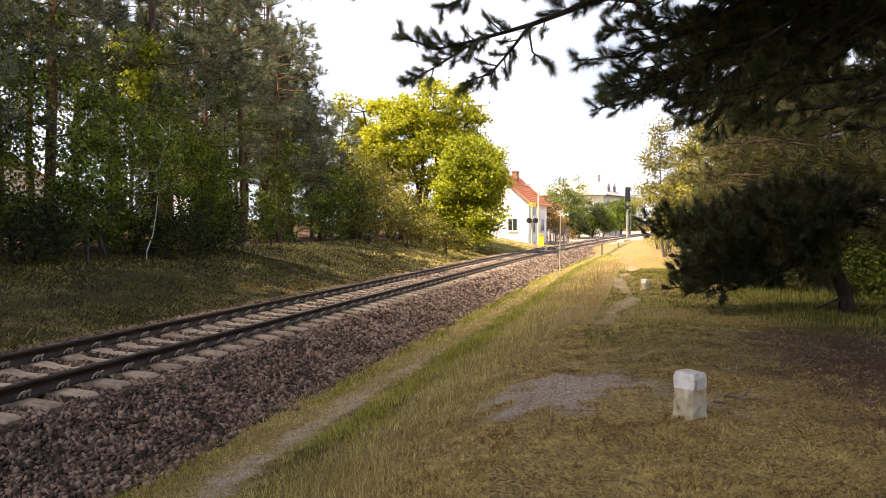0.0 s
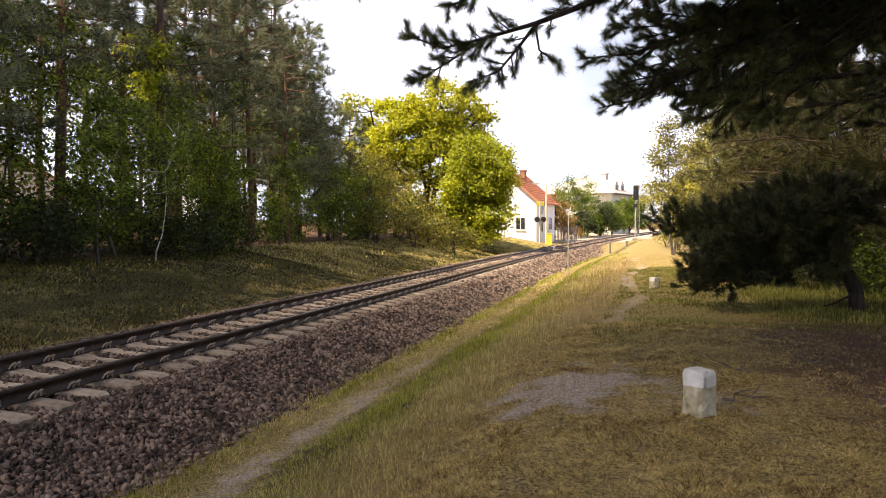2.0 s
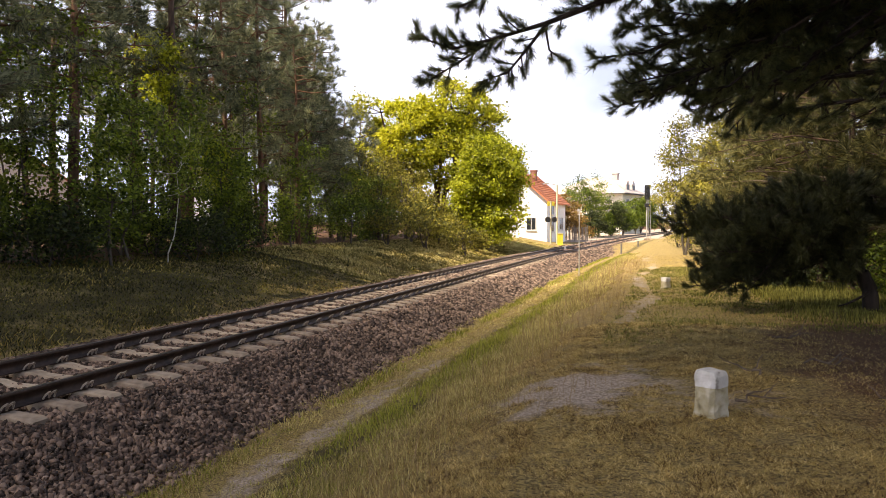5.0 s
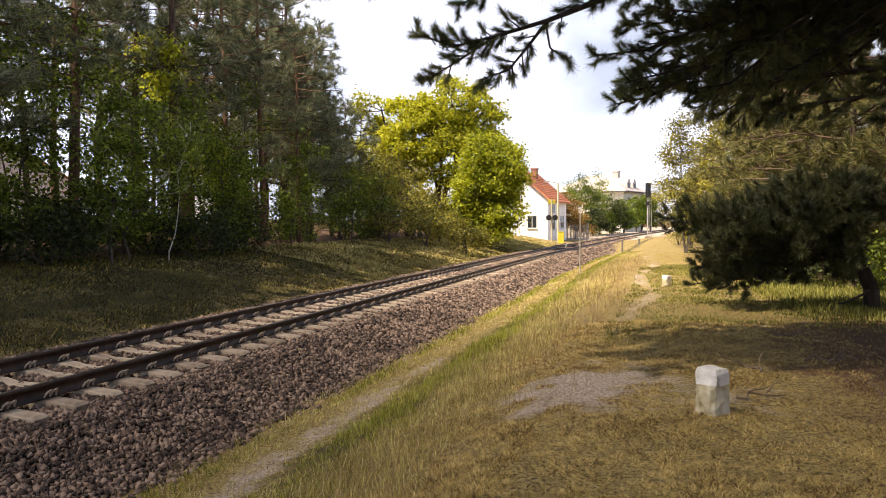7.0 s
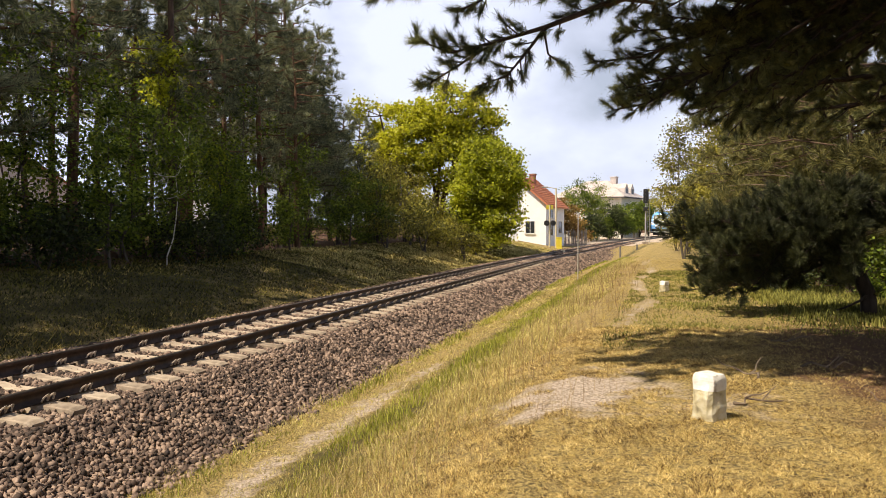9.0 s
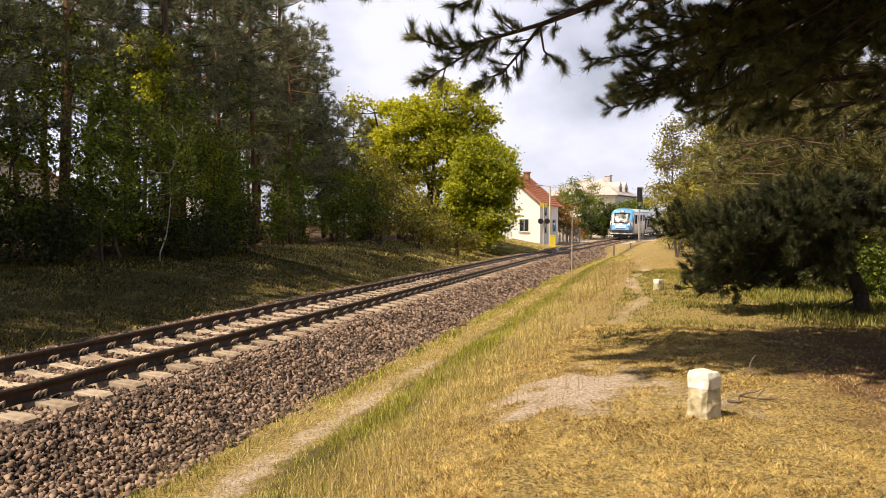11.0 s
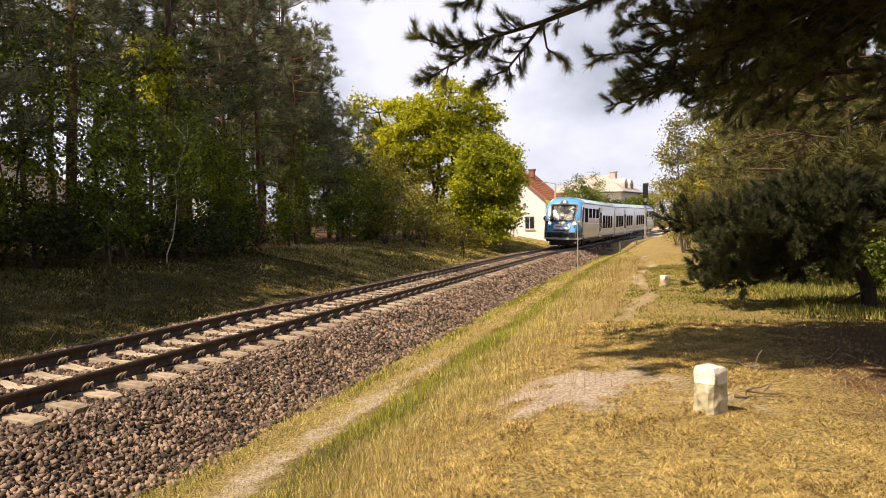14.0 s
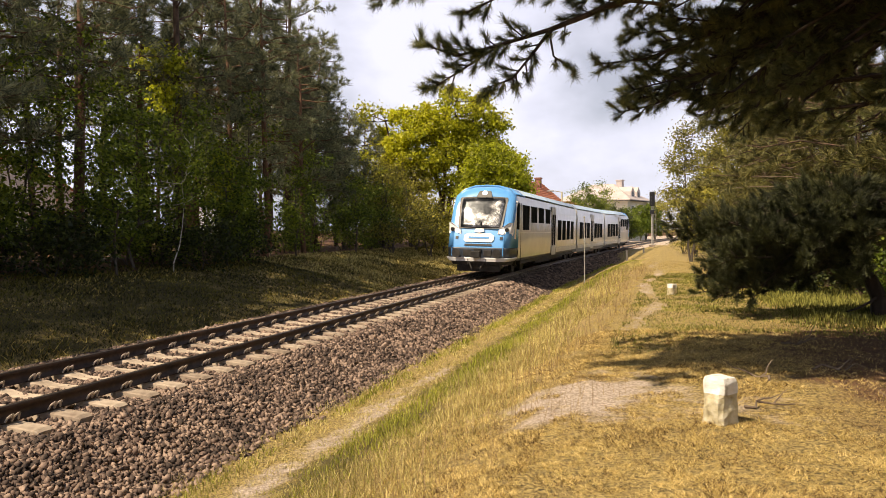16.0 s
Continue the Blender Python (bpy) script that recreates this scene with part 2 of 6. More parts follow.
M_BLUE = material("sky_blue_train_paint", ramp((0.09, 0.33, 0.72), (0.13, 0.41, 0.82)), 1.4, 0.25, 0, 0.02)
M_SILVER = material("light_grey_train_paint", ramp((0.50, 0.51, 0.50), (0.60, 0.61, 0.60)), 1.2, 0.16, 0, 0.02)
M_WHITEPAINT = material("white_train_paint", ramp((0.74, 0.75, 0.76), (0.84, 0.85, 0.86)), 2, 0.3, 0, 0.02)
M_ROOFPAINT = material("blue_grey_roof_paint", ramp((0.34, 0.47, 0.62), (0.46, 0.60, 0.74)), 2, 0.4, 0, 0.05)
M_UNDER = material("grimy_underframe", ramp((0.018, 0.017, 0.017), (0.06, 0.055, 0.05)), 6, 0.75, 0.2, 0.3)
M_DARKBLUE = material("dark_blue_grey_skirt", ramp((0.03, 0.04, 0.055), (0.06, 0.075, 0.10)), 4, 0.4, 0, 0.05)
M_LAMPGLASS = material("lamp_glass", ramp((0.5, 0.5, 0.5), (0.7, 0.7, 0.7)), 4, 0.1, 0, 0)
M_ROAD = material("pale_road", ramp((0.36, 0.31, 0.26), (0.52, 0.46, 0.40)), 4, 0.9, 0, 0.3)
M_LITTER = material("needle_litter", ramp((0.035, 0.018, 0.010), (0.42, 0.27, 0.14), (0.13, 0.07, 0.035)), 12, 0.9, 0, 0, island_tint=0.9)
M_TWIG = material("fallen_twig", ramp((0.10, 0.07, 0.05), (0.30, 0.23, 0.17)), 12, 0.9, 0, 0.4)
M_FENCE = material("grey_fence_wood", ramp((0.12, 0.11, 0.10), (0.26, 0.24, 0.22)), 6, 0.85, 0, 0.3)


def ground_material():
    """Bare sand, dry turf, green turf and needle litter, by the zones stored on the mesh."""
    m = bpy.data.materials.new("heath_ground")
    m.use_nodes = True
    nt = m.node_tree
    n, ln = nt.nodes, nt.links
    b = n["Principled BSDF"]
    b.inputs["Roughness"].default_value = 0.95
    tc = n.new("ShaderNodeTexCoord")

    def noise_tex(scale, detail=6):
        t = n.new("ShaderNodeTexNoise")
        t.inputs["Scale"].default_value, t.inputs["Detail"].default_value, t.inputs["Roughness"].default_value = scale, detail, 0.65
        ln.new(tc.outputs["Object"], t.inputs["Vector"])
        return t.outputs["Fac"]

    def colour(fac, a, c):
        r = n.new("ShaderNodeValToRGB")
        r.color_ramp.elements[0].position, r.color_ramp.elements[1].position = 0.36, 0.64
        r.color_ramp.elements[0].color, r.color_ramp.elements[1].color = (*a, 1), (*c, 1)
        ln.new(fac, r.inputs[0])
        return r.outputs[0]

    fine, mid, patch = noise_tex(34, 6), noise_tex(1.3, 5), noise_tex(5.0, 9)
    dry = colour(fine, (0.050, 0.036, 0.013), (0.60, 0.445, 0.165))
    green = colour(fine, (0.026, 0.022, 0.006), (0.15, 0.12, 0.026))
    sand = colour(fine, (0.24, 0.18, 0.135), (0.74, 0.62, 0.51))
    litter = colour(fine, (0.035, 0.017, 0.010), (0.25, 0.13, 0.058))
    at_node = n.new("ShaderNodeAttribute")
    at_node.attribute_name = "zones"
    sep = n.new("ShaderNodeSeparateColor")
    ln.new(at_node.outputs["Color"], sep.inputs[0])
    cur = dry
    for ch, col in ((1, green), (2, litter), (0, sand)):
        add = n.new("ShaderNodeMath")
        add.operation = "ADD"
        ln.new(sep.outputs[ch], add.inputs[0])
        ln.new(mid if ch != 0 else patch, add.inputs[1])
        st = n.new("ShaderNodeMapRange")
        st.inputs[1].default_value, st.inputs[2].default_value = 0.85, 1.15
        ln.new(add.outputs[0], st.inputs[0])
        mx = n.new("ShaderNodeMix")
        mx.data_type = "RGBA"
        ln.new(st.outputs[0], mx.inputs[0])
        ln.new(cur, mx.inputs[6])
        ln.new(col, mx.inputs[7])
        cur = mx.outputs[2]
    ln.new(cur, b.inputs["Base Color"])
    bp = n.new("ShaderNodeBump")
    bp.inputs["Strength"].default_value, bp.inputs["Distance"].default_value = 1.0, 0.04
    ln.new(fine, bp.inputs["Height"])
    ln.new(bp.outputs[0], b.inputs["Normal"])
    return m


# ---- mesh helpers ----
def mesh_from(name, verts, faces, mats):
    """A mesh from arrays: verts N x 3, faces M x 3 or M x 4."""
    verts, faces = np.asarray(verts, dtype=np.float32), np.asarray(faces, dtype=np.int32)
    me = bpy.data.meshes.new(name)
    k = faces.shape[1]
    me.vertices.add(len(verts))
    me.vertices.foreach_set("co", verts.ravel())
    me.loops.add(faces.size)
    me.loops.foreach_set("vertex_index", faces.ravel())
    me.polygons.add(len(faces))
    me.polygons.foreach_set("loop_start", np.arange(0, faces.size, k, dtype=np.int32))
    me.update(calc_edges=True)
    me.validate()
    for m in mats if isinstance(mats, (list, tuple)) else [mats]:
        me.materials.append(m)
    return me


def part(name, bm, mat, parent=None, label="", smooth=False):
    if isinstance(bm, bpy.types.Mesh):
        me = bm
    else:
        me = bpy.data.meshes.new(name)
        bmesh.ops.recalc_face_normals(bm, faces=bm.faces)
        bm.to_mesh(me)
        bm.free()
        me.materials.append(mat)
    if smooth:
        me.polygons.foreach_set("use_smooth", [True] * len(me.polygons))
    ob = new(name, me)
    if parent:
        ob.parent = parent
    if label:
        tagged(ob, label)
    return ob


def thing(name, m, label, category, group="", kind=""):
    ob = new(name)
    ob.matrix_basis = m
    return tagged(ob, label, category, group, kind)


def box(bm, x0, y0, z0, x1, y1, z1, bevel=0.0):
    r = bmesh.ops.create_cube(bm, size=1.0, matrix=Matrix.Translation(((x0 + x1) / 2, (y0 + y1) / 2, (z0 + z1) / 2)) @ Matrix.Diagonal((x1 - x0, y1 - y0, z1 - z0, 1)))
    if bevel:
        es = list({e for v in r["verts"] for e in v.link_edges})
        bmesh.ops.bevel(bm, geom=es, offset=bevel, segments=2, affect="EDGES", profile=0.6)
    return r


def boxes(*args, bevel=0.0):
    bm = bmesh.new()
    for a in args:
        box(bm, *a, bevel=bevel)
    return bm


def cyl(bm, p0, p1, r0, r1=None, n=10):
    p0, p1 = Vector(p0), Vector(p1)
    d = p1 - p0
    m = Matrix.Translation((p0 + p1) / 2) @ d.to_track_quat("Z", "Y").to_matrix().to_4x4()
    bmesh.ops.create_cone(bm, cap_ends=True, segments=n, radius1=r0, radius2=r0 if r1 is None else r1, depth=d.length, matrix=m)


def tube(segments, sides=6):
    """Tapered tubes: rows of p0, p1, r0, r1. Returns arrays."""
    s = np.array([(*a, *b, r0, r1) for a, b, r0, r1 in segments], dtype=float)
    p0, p1, r0, r1 = s[:, 0:3], s[:, 3:6], s[:, 6], s[:, 7]
    d = p1 - p0
    d /= np.maximum(np.linalg.norm(d, axis=1), 1e-6)[:, None]
    ref = np.where(np.abs(d[:, 2:3]) > 0.9, np.array([[1.0, 0, 0]]), np.array([[0, 0, 1.0]]))
    a = np.cross(d, ref)
    a /= np.linalg.norm(a, axis=1)[:, None]
    b = np.cross(d, a)
    ang = np.arange(sides) * 2 * pi / sides
    ring = a[:, None, :] * np.cos(ang)[None, :, None] + b[:, None, :] * np.sin(ang)[None, :, None]
    v = np.concatenate([p0[:, None, :] + ring * r0[:, None, None], p1[:, None, :] + ring * r1[:, None, None]], axis=1)
    base = (np.arange(len(s)) * 2 * sides)[:, None, None]
    i = np.arange(sides)
    j = (i + 1) % sides
    f = np.stack([i, j, j + sides, i + sides], axis=1)[None] + base
    return v.reshape(-1, 3), f.reshape(-1, 4)


def frames_of(axes):
    z = axes / np.maximum(np.linalg.norm(axes, axis=1), 1e-6)[:, None]
    r = np.random.normal(size=z.shape)
    x = np.cross(r, z)
    x /= np.maximum(np.linalg.norm(x, axis=1), 1e-6)[:, None]
    return np.stack([x, np.cross(z, x), z], axis=2)


def scatter(template, pos, axes, scale):
    """Copies of one small triangle soup (K x 3 x 3, along z) at places, turned to axes."""
    pos, scale = np.asarray(pos, float), np.asarray(scale, float)
    R = frames_of(np.asarray(axes, float))
    flat = template.reshape(-1, 3)
    v = np.einsum("nij,kj->nki", R, flat) * scale[:, None, None] + pos[:, None, :]
    v = v.reshape(-1, 3)
    return v, np.arange(len(v)).reshape(-1, 3)


def tuft_template(n, spread, width, rng, closest=0.15, back=-0.55):
    """n needles from one twig end, each a thin triangle of length about 1."""
    tris = []
    for _ in range(n):
        a, t = rng.uniform(0, 2 * pi), rng.uniform(closest, spread)
        d = np.array([sin(t) * cos(a), sin(t) * sin(a), cos(t)])
        s = np.cross(d, rng.normal(size=3))
        s /= np.linalg.norm(s)
        o = np.array([0, 0, rng.uniform(back, 0.25)])
        L = rng.uniform(0.7, 1.1)
        tris.append([o - s * width, o + s * width, o + d * L])
    return np.array(tris)


def leaf_soup(pos, size, rng, droop=0.3):
    """Folded leaves of two triangles at places."""
    n = len(pos)
    nrm = rng.normal(size=(n, 3)) * 0.8 + np.array([-0.25, -0.3, 0.8])
    R = frames_of(nrm)
    k = size * rng.uniform(0.6, 1.25, n)
    t = np.array([[0, -0.5, 0.0], [0.36, 0.05, 0.10], [0, 0.55, -0.05], [-0.36, 0.05, 0.10]])
    v = np.einsum("nij,kj->nki", R, t) * k[:, None, None] + pos[:, None, :]
    f = np.array([[0, 1, 2], [0, 2, 3]])[None] + (np.arange(n) * 4)[:, None, None]
    return v.reshape(-1, 3), f.reshape(-1, 3)


# ---- ground ----
def axis_steps(lo, hi, fine_lo, fine_hi, step, grow):
    a = list(np.arange(fine_lo, fine_hi, step))
    d, x = step, fine_hi
    while x < hi:
        a.append(x)
        d *= grow
        x += d
    a.append(hi)
    d, x, low = step, fine_lo, []
    while x > lo:
        d *= grow
        x -= d
        low.append(max(x, lo))
    return np.array(sorted(set(low)) + a)


def sand_amount(x, y):
    s, u = track_coords(x, y)
    v = 0.0
    path_x = -0.45 + 0.25 * sin(y * 0.4)
    v = max(v, (1 - abs(x - path_x) / 0.75) * (0.52 + 0.3 * noise.noise((x * 1.1, y * 0.6, 33))) * min(1, max(0, (y - 9) / 6)) * (1 if y < 48 else 0))
    v = max(v, 0.66 - abs(u - 3.78 - 0.12 * noise.noise((0, y * 0.5, 3))) / 0.8 + 0.35 * noise.noise((x * 1.3, y * 0.7, 17)) + 0.25 * noise.noise((x * 5, y * 5, 18)) - 0.5 * min(1, max(0, (s - 10) / 9))) if s < 34 else v
    v = max(v, 0.84 - hypot((x + 0.75) / 1.0, (y - 7.6) / 1.2) * 0.46 + 0.35 * noise.noise((x * 2.2, y * 2.2, 34)))
    v = max(v, 0.60 + 0.3 * noise.noise((x * 2.2, y * 2.2, 35)) - hypot((x - 0.6) / 1.3, (y - 7.0) / 0.8) * 0.5)
    return v


def build_ground():
    xs = axis_steps(-900, 900, -17, 14, 0.22, 1.09)
    ys = axis_steps(-500, 1600, -3, 60, 0.30, 1.08)
    nx, ny = len(xs), len(ys)
    verts = np.zeros((ny, nx, 3))
    zones = np.zeros((ny, nx, 4), dtype=np.float32)
    for j, y in enumerate(ys):
        for i, x in enumerate(xs):
            verts[j, i] = (x, y, ground_z(x, y))
            s, u = track_coords(x, y)
            sand = sand_amount(x, y) if abs(x) < 40 and -5 < y < 90 else 0.0
            if (s > 84 and -30 < u < 2.6) or (100 < s < 108 and abs(u) < 30):
                sand = 1.0
            green = 0.0
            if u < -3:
                # bank ground turns paler past 27 m to stand for sunlight
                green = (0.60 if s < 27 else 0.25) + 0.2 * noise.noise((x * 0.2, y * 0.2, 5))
            if 3.5 < u < 5.3:
                green = 0.66 - 0.5 * abs(u - 4.4)
            if x > 3.2 and y > 15:
                green = 0.62
            litter = 0.0
            if x > 0.2 and y < 16:
                # needle litter thickened in the pine's shadow, deepening that shade by colour
                deep = min(1, max(0, (x - 0.6) / 2.4)) * min(1, max(0, (y - 5.6) / 2.6))
                litter = (0.60 * min(1, (x - 0.2) / 2.2) + 0.42 * deep + 0.15 * noise.noise((x * 0.9, y * 0.9, 27))) * min(1, (16 - y) / 3)
            if u < -8.3:
                litter = 0.75
            zones[j, i] = (max(0, sand), green, litter, 1)
    idx = np.arange(nx * ny).reshape(ny, nx)
    f = np.stack([idx[:-1, :-1], idx[:-1, 1:], idx[1:, 1:], idx[1:, :-1]], axis=2).reshape(-1, 4)
    me = mesh_from("ground", verts.reshape(-1, 3), f, ground_material())
    ca = me.color_attributes.new("zones", "FLOAT_COLOR", "POINT")
    ca.data.foreach_set("color", zones.reshape(-1))
    me.polygons.foreach_set("use_smooth", [True] * len(me.polygons))
    return tagged(new("ground", me), "sandy heath ground with dry grass beside the track", "ground", kind="structure")


build_ground()


# ---- track ----
def build_track():
    track = thing("railway_track", Matrix(), "single railway track on concrete sleepers with rusty rails", "railway track", kind="structure")
    prof = [(-0.075, -0.172), (0.075, -0.172), (0.075, -0.158), (0.014, -0.136), (0.012, -0.052), (0.036, -0.040), (0.036, -0.005), (0.028, 0.0),
            (-0.028, 0.0), (-0.036, -0.005), (-0.036, -0.040), (-0.012, -0.052), (-0.014, -0.136), (-0.075, -0.158)]
    stations = list(np.arange(-30, CURVE_Y, 3.0)) + list(np.arange(CURVE_Y, 250, 3.0))
    for u0 in (-0.7535, 0.7535):
        v, f = [], []
        for s in stations:
            for du, dz in prof:
                p = track_point(s, u0 + du)
                v.append((p.x, p.y, p.z + dz))
        k = len(prof)
        for a in range(len(stations) - 1):
            for b in range(k):
                f.append((a * k + b, a * k + (b + 1) % k, (a + 1) * k + (b + 1) % k, (a + 1) * k + b))
        me = mesh_from("rail", v, f, [M_RAIL, M_RAILTOP])
        top = np.zeros(len(f), dtype=np.int32)
        top[np.arange(len(f)) % k == 7] = 1
        me.polygons.foreach_set("material_index", top)
        part("rail", me, None, track, "rusty brown steel rail with worn head")
    # one sleeper: a beam with sloped sides, lower in its middle
    bm = bmesh.new()
    secs = [(-1.30, -0.220, 0.105), (-1.24, -0.195, 0.118), (-0.95, -0.182, 0.118), (-0.55, -0.178, 0.118), (-0.35, -0.206, 0.10), (0.35, -0.206, 0.10),
            (0.55, -0.178, 0.118), (0.95, -0.182, 0.118), (1.24, -0.195, 0.118), (1.30, -0.220, 0.105)]
    rings = []
    for x, zt, hw in secs:
        rings.append([bm.verts.new(c) for c in ((x, -hw - 0.03, -0.36), (x, -hw, zt - 0.012), (x, -hw + 0.014, zt), (x, hw - 0.014, zt), (x, hw, zt - 0.012), (x, hw + 0.03, -0.36))])
    for a, b in zip(rings, rings[1:]):
        for i in range(5):
            bm.faces.new((a[i], a[i + 1], b[i + 1], b[i]))
    bm.faces.new(rings[0])
    bm.faces.new(rings[-1][::-1])
    bmesh.ops.recalc_face_normals(bm, faces=bm.faces)
    sl = bpy.data.meshes.new("sleeper")
    bm.to_mesh(sl)
    bm.free()
    sl.materials.append(M_SLEEPER)
    # one spring clip: a bent wire with two loops
    pts = []
    for k in range(19):
        a = k / 18
        pts.append(Vector((0.03 + 0.06 * abs(sin(a * 2 * pi)), -0.085 + 0.17 * a, 0.012 + 0.085 * abs(sin(a * 2 * pi)) ** 0.6)))
    v, f = tube([(p, q, 0.013, 0.013) for p, q in zip(pts, pts[1:])], 5)
    clip_me = mesh_from("rail_clip", v, f, M_CLIP)
    s = -7.8
    while s < 118:
        p = track_point(s)
        ob = new("sleeper", sl)
        ob.parent = track
        ob.matrix_basis = pose(p.x, p.y, p.z + random.uniform(-0.006, 0.004), 0, CANT, track_heading(s) + random.uniform(-0.4, 0.4))
        if 1 < s < 46:
            for u0, turn in ((-0.7535 + 0.05, 0), (0.7535 + 0.05, 0), (0.7535 - 0.05, 180), (-0.7535 - 0.05, 180)):
                c = new("rail_clip", clip_me)
                c.parent = ob
                c.matrix_basis = pose(u0, 0, -0.168, 0, 0, turn)
        s += 0.585


build_track()


def stone_template(rng):
    """A broken stone: a block with its corners knocked about."""
    v = np.array([(x, y, z) for x in (-0.5, 0.5) for y in (-0.5, 0.5) for z in (-0.5, 0.5)]) * rng.uniform(0.55, 1.35, 3)
    v = v + rng.normal(size=(8, 3)) * 0.25
    quads = ((0, 1, 3, 2), (4, 6, 7, 5), (0, 4, 5, 1), (2, 3, 7, 6), (0, 2, 6, 4), (1, 5, 7, 3))
    f = [t for q in quads for t in ((q[0], q[1], q[2]), (q[0], q[2], q[3]))]
    return v, np.array(f)


def build_ballast():
    rng = np.random.default_rng(7)
    temps = [stone_template(rng) for _ in range(12)]
    P, S = [], []
    for lo, hi, step, size in ((-12.0, 3.6, 0.085, 0.115), (3.6, 14.0, 0.036, 0.056), (14.0, 26.0, 0.050, 0.072), (26.0, 44.0, 0.075, 0.105), (44.0, 64.0, 0.11, 0.15), (64.0, 95.0, 0.17, 0.22)):
        for s in np.arange(lo, hi, step):
            for u in np.arange(-2.3, 3.3, step):
                uu, ss = u + rng.uniform(-0.5, 0.5) * step, s + rng.uniform(-0.5, 0.5) * step
                toe = 2.86 + 0.30 * noise.noise((ss * 0.8, 0, 0)) + 0.16 * noise.noise((ss * 3, 1, 0))
                if uu > toe + 0.4 * rng.uniform() ** 5 or abs(abs(uu) - 0.7535) < 0.09:
                    continue
                k = (ss + 7.8) / 0.585
                on_sleeper = abs(k - round(k)) * 0.585 < 0.125 and -1.36 < uu < 1.36
                if on_sleeper and rng.uniform() > (0.30 if abs(uu) < 0.5 else 0.0):
                    continue
                P.append((ss, uu))
                S.append(size * rng.uniform(0.45, 0.95))
    V, F, base = [], [], 0
    which = rng.integers(0, 12, len(P))
    P, S = np.array(P), np.array(S)
    pos = []
    for ss, uu in P:
        q = track_point(ss, uu)
        z = q.z + float(np.interp(uu, [-2.9, -2.2, -1.5, 1.55, 2.75, 3.2], [-0.42, -0.36, -0.262, -0.262, -0.68, -0.72]))
        pos.append((q.x, q.y, z + (0.0 if abs(uu) > 0.6 else 0.012)))
    pos = np.array(pos) + rng.normal(size=(len(P), 3)) * np.array([0, 0, 0.012])
    for t in range(12):
        m = which == t
        v, f = temps[t]
        R = frames_of(rng.normal(size=(m.sum(), 3)))
        vv = np.einsum("nij,kj->nki", R, v) * S[m][:, None, None] + pos[m][:, None, :]
        ff = f[None] + (np.arange(m.sum()) * len(v))[:, None, None] + base
        base += m.sum() * len(v)
        V.append(vv.reshape(-1, 3))
        F.append(ff.reshape(-1, 3))
    me = mesh_from("ballast", np.concatenate(V), np.concatenate(F), M_BALLAST)
    tagged(new("ballast", me), "brown-grey crushed stone ballast under the track", "ballast", kind="stuff")


build_ballast()


# ---- train ----
def car_section(hw, top, tuck=0.0):
    """Half the outline of a car, from the skirt over the shoulder to the roof's middle, as x, z."""
    return [(hw - 0.12 - tuck, 0.48), (hw - 0.02 - tuck * 0.5, 0.75), (hw, 1.15), (hw, 2.2), (hw - 0.008, 3.0), (hw - 0.09, top - 0.48), (hw - 0.40, top - 0.17), (hw - 0.85, top - 0.03), (0, top)]


def loft(rows, z_lo, z_hi, close_front=False, close_back=False):
    """Skin over sections: rows of y, half width, roof height, and a lean of the section towards +y per metre of height."""
    bm = bmesh.new()
    rings = []
    for y, hw, top, lean in rows:
        half = car_section(hw, top)
        full = half + [(-x, z) for x, z in reversed(half[:-1])]
        pts = []
        for x, z in full:
            zz = min(max(z, z_lo), z_hi)
            dz = max(0, zz - 1.25)
            pts.append(bm.verts.new((x, y + lean * (0.95 * dz + 0.21 * dz * dz), zz)))
        rings.append(pts)
    for a, b in zip(rings, rings[1:]):
        for i in range(len(a) - 1):
            bm.faces.new((a[i], a[i + 1], b[i + 1], b[i]))
    if close_front:
        bm.faces.new(rings[0])
    if close_back:
        bm.faces.new(rings[-1][::-1])
    return bm


def window_row(car, side, y0, n, pitch, w, z0, z1, hw, name="window"):
    for k in range(n):
        ya = y0 + k * pitch
        xa, xb = (hw - 0.03, hw + 0.012) if side > 0 else (-hw - 0.012, -hw + 0.03)
        part(name, boxes((xa, ya, z0, xb, ya + w, z1), bevel=0.01), M_TRAINGLASS, car, "dark tinted window")


def bogie(car, y):
    b = part("bogie", boxes((-1.0, y - 1.45, 0.38, -0.86, y + 1.45, 0.62), (0.86, y - 1.45, 0.38, 1.0, y + 1.45, 0.62), (-0.9, y - 0.2, 0.35, 0.9, y + 0.2, 0.6),
                            (-1.05, y - 0.3, 0.6, -0.9, y + 0.3, 0.8), (0.9, y - 0.3, 0.6, 1.05, y + 0.3, 0.8), bevel=0.02), M_UNDER, car, "grimy dark bogie frame")
    for yy in (y - 1.05, y + 1.05):
        for x in (-0.75, 0.75):
            bm = bmesh.new()
            cyl(bm, (x - 0.065, yy, 0.42), (x + 0.065, yy, 0.42), 0.42, n=24)
            cyl(bm, (x + (0.05 if x > 0 else -0.05), yy, 0.42), (x + (0.16 if x > 0 else -0.16), yy, 0.42), 0.13, n=12)
            part("wheel", bm, M_UNDER, b)


HW, TOP = 1.42, 3.98


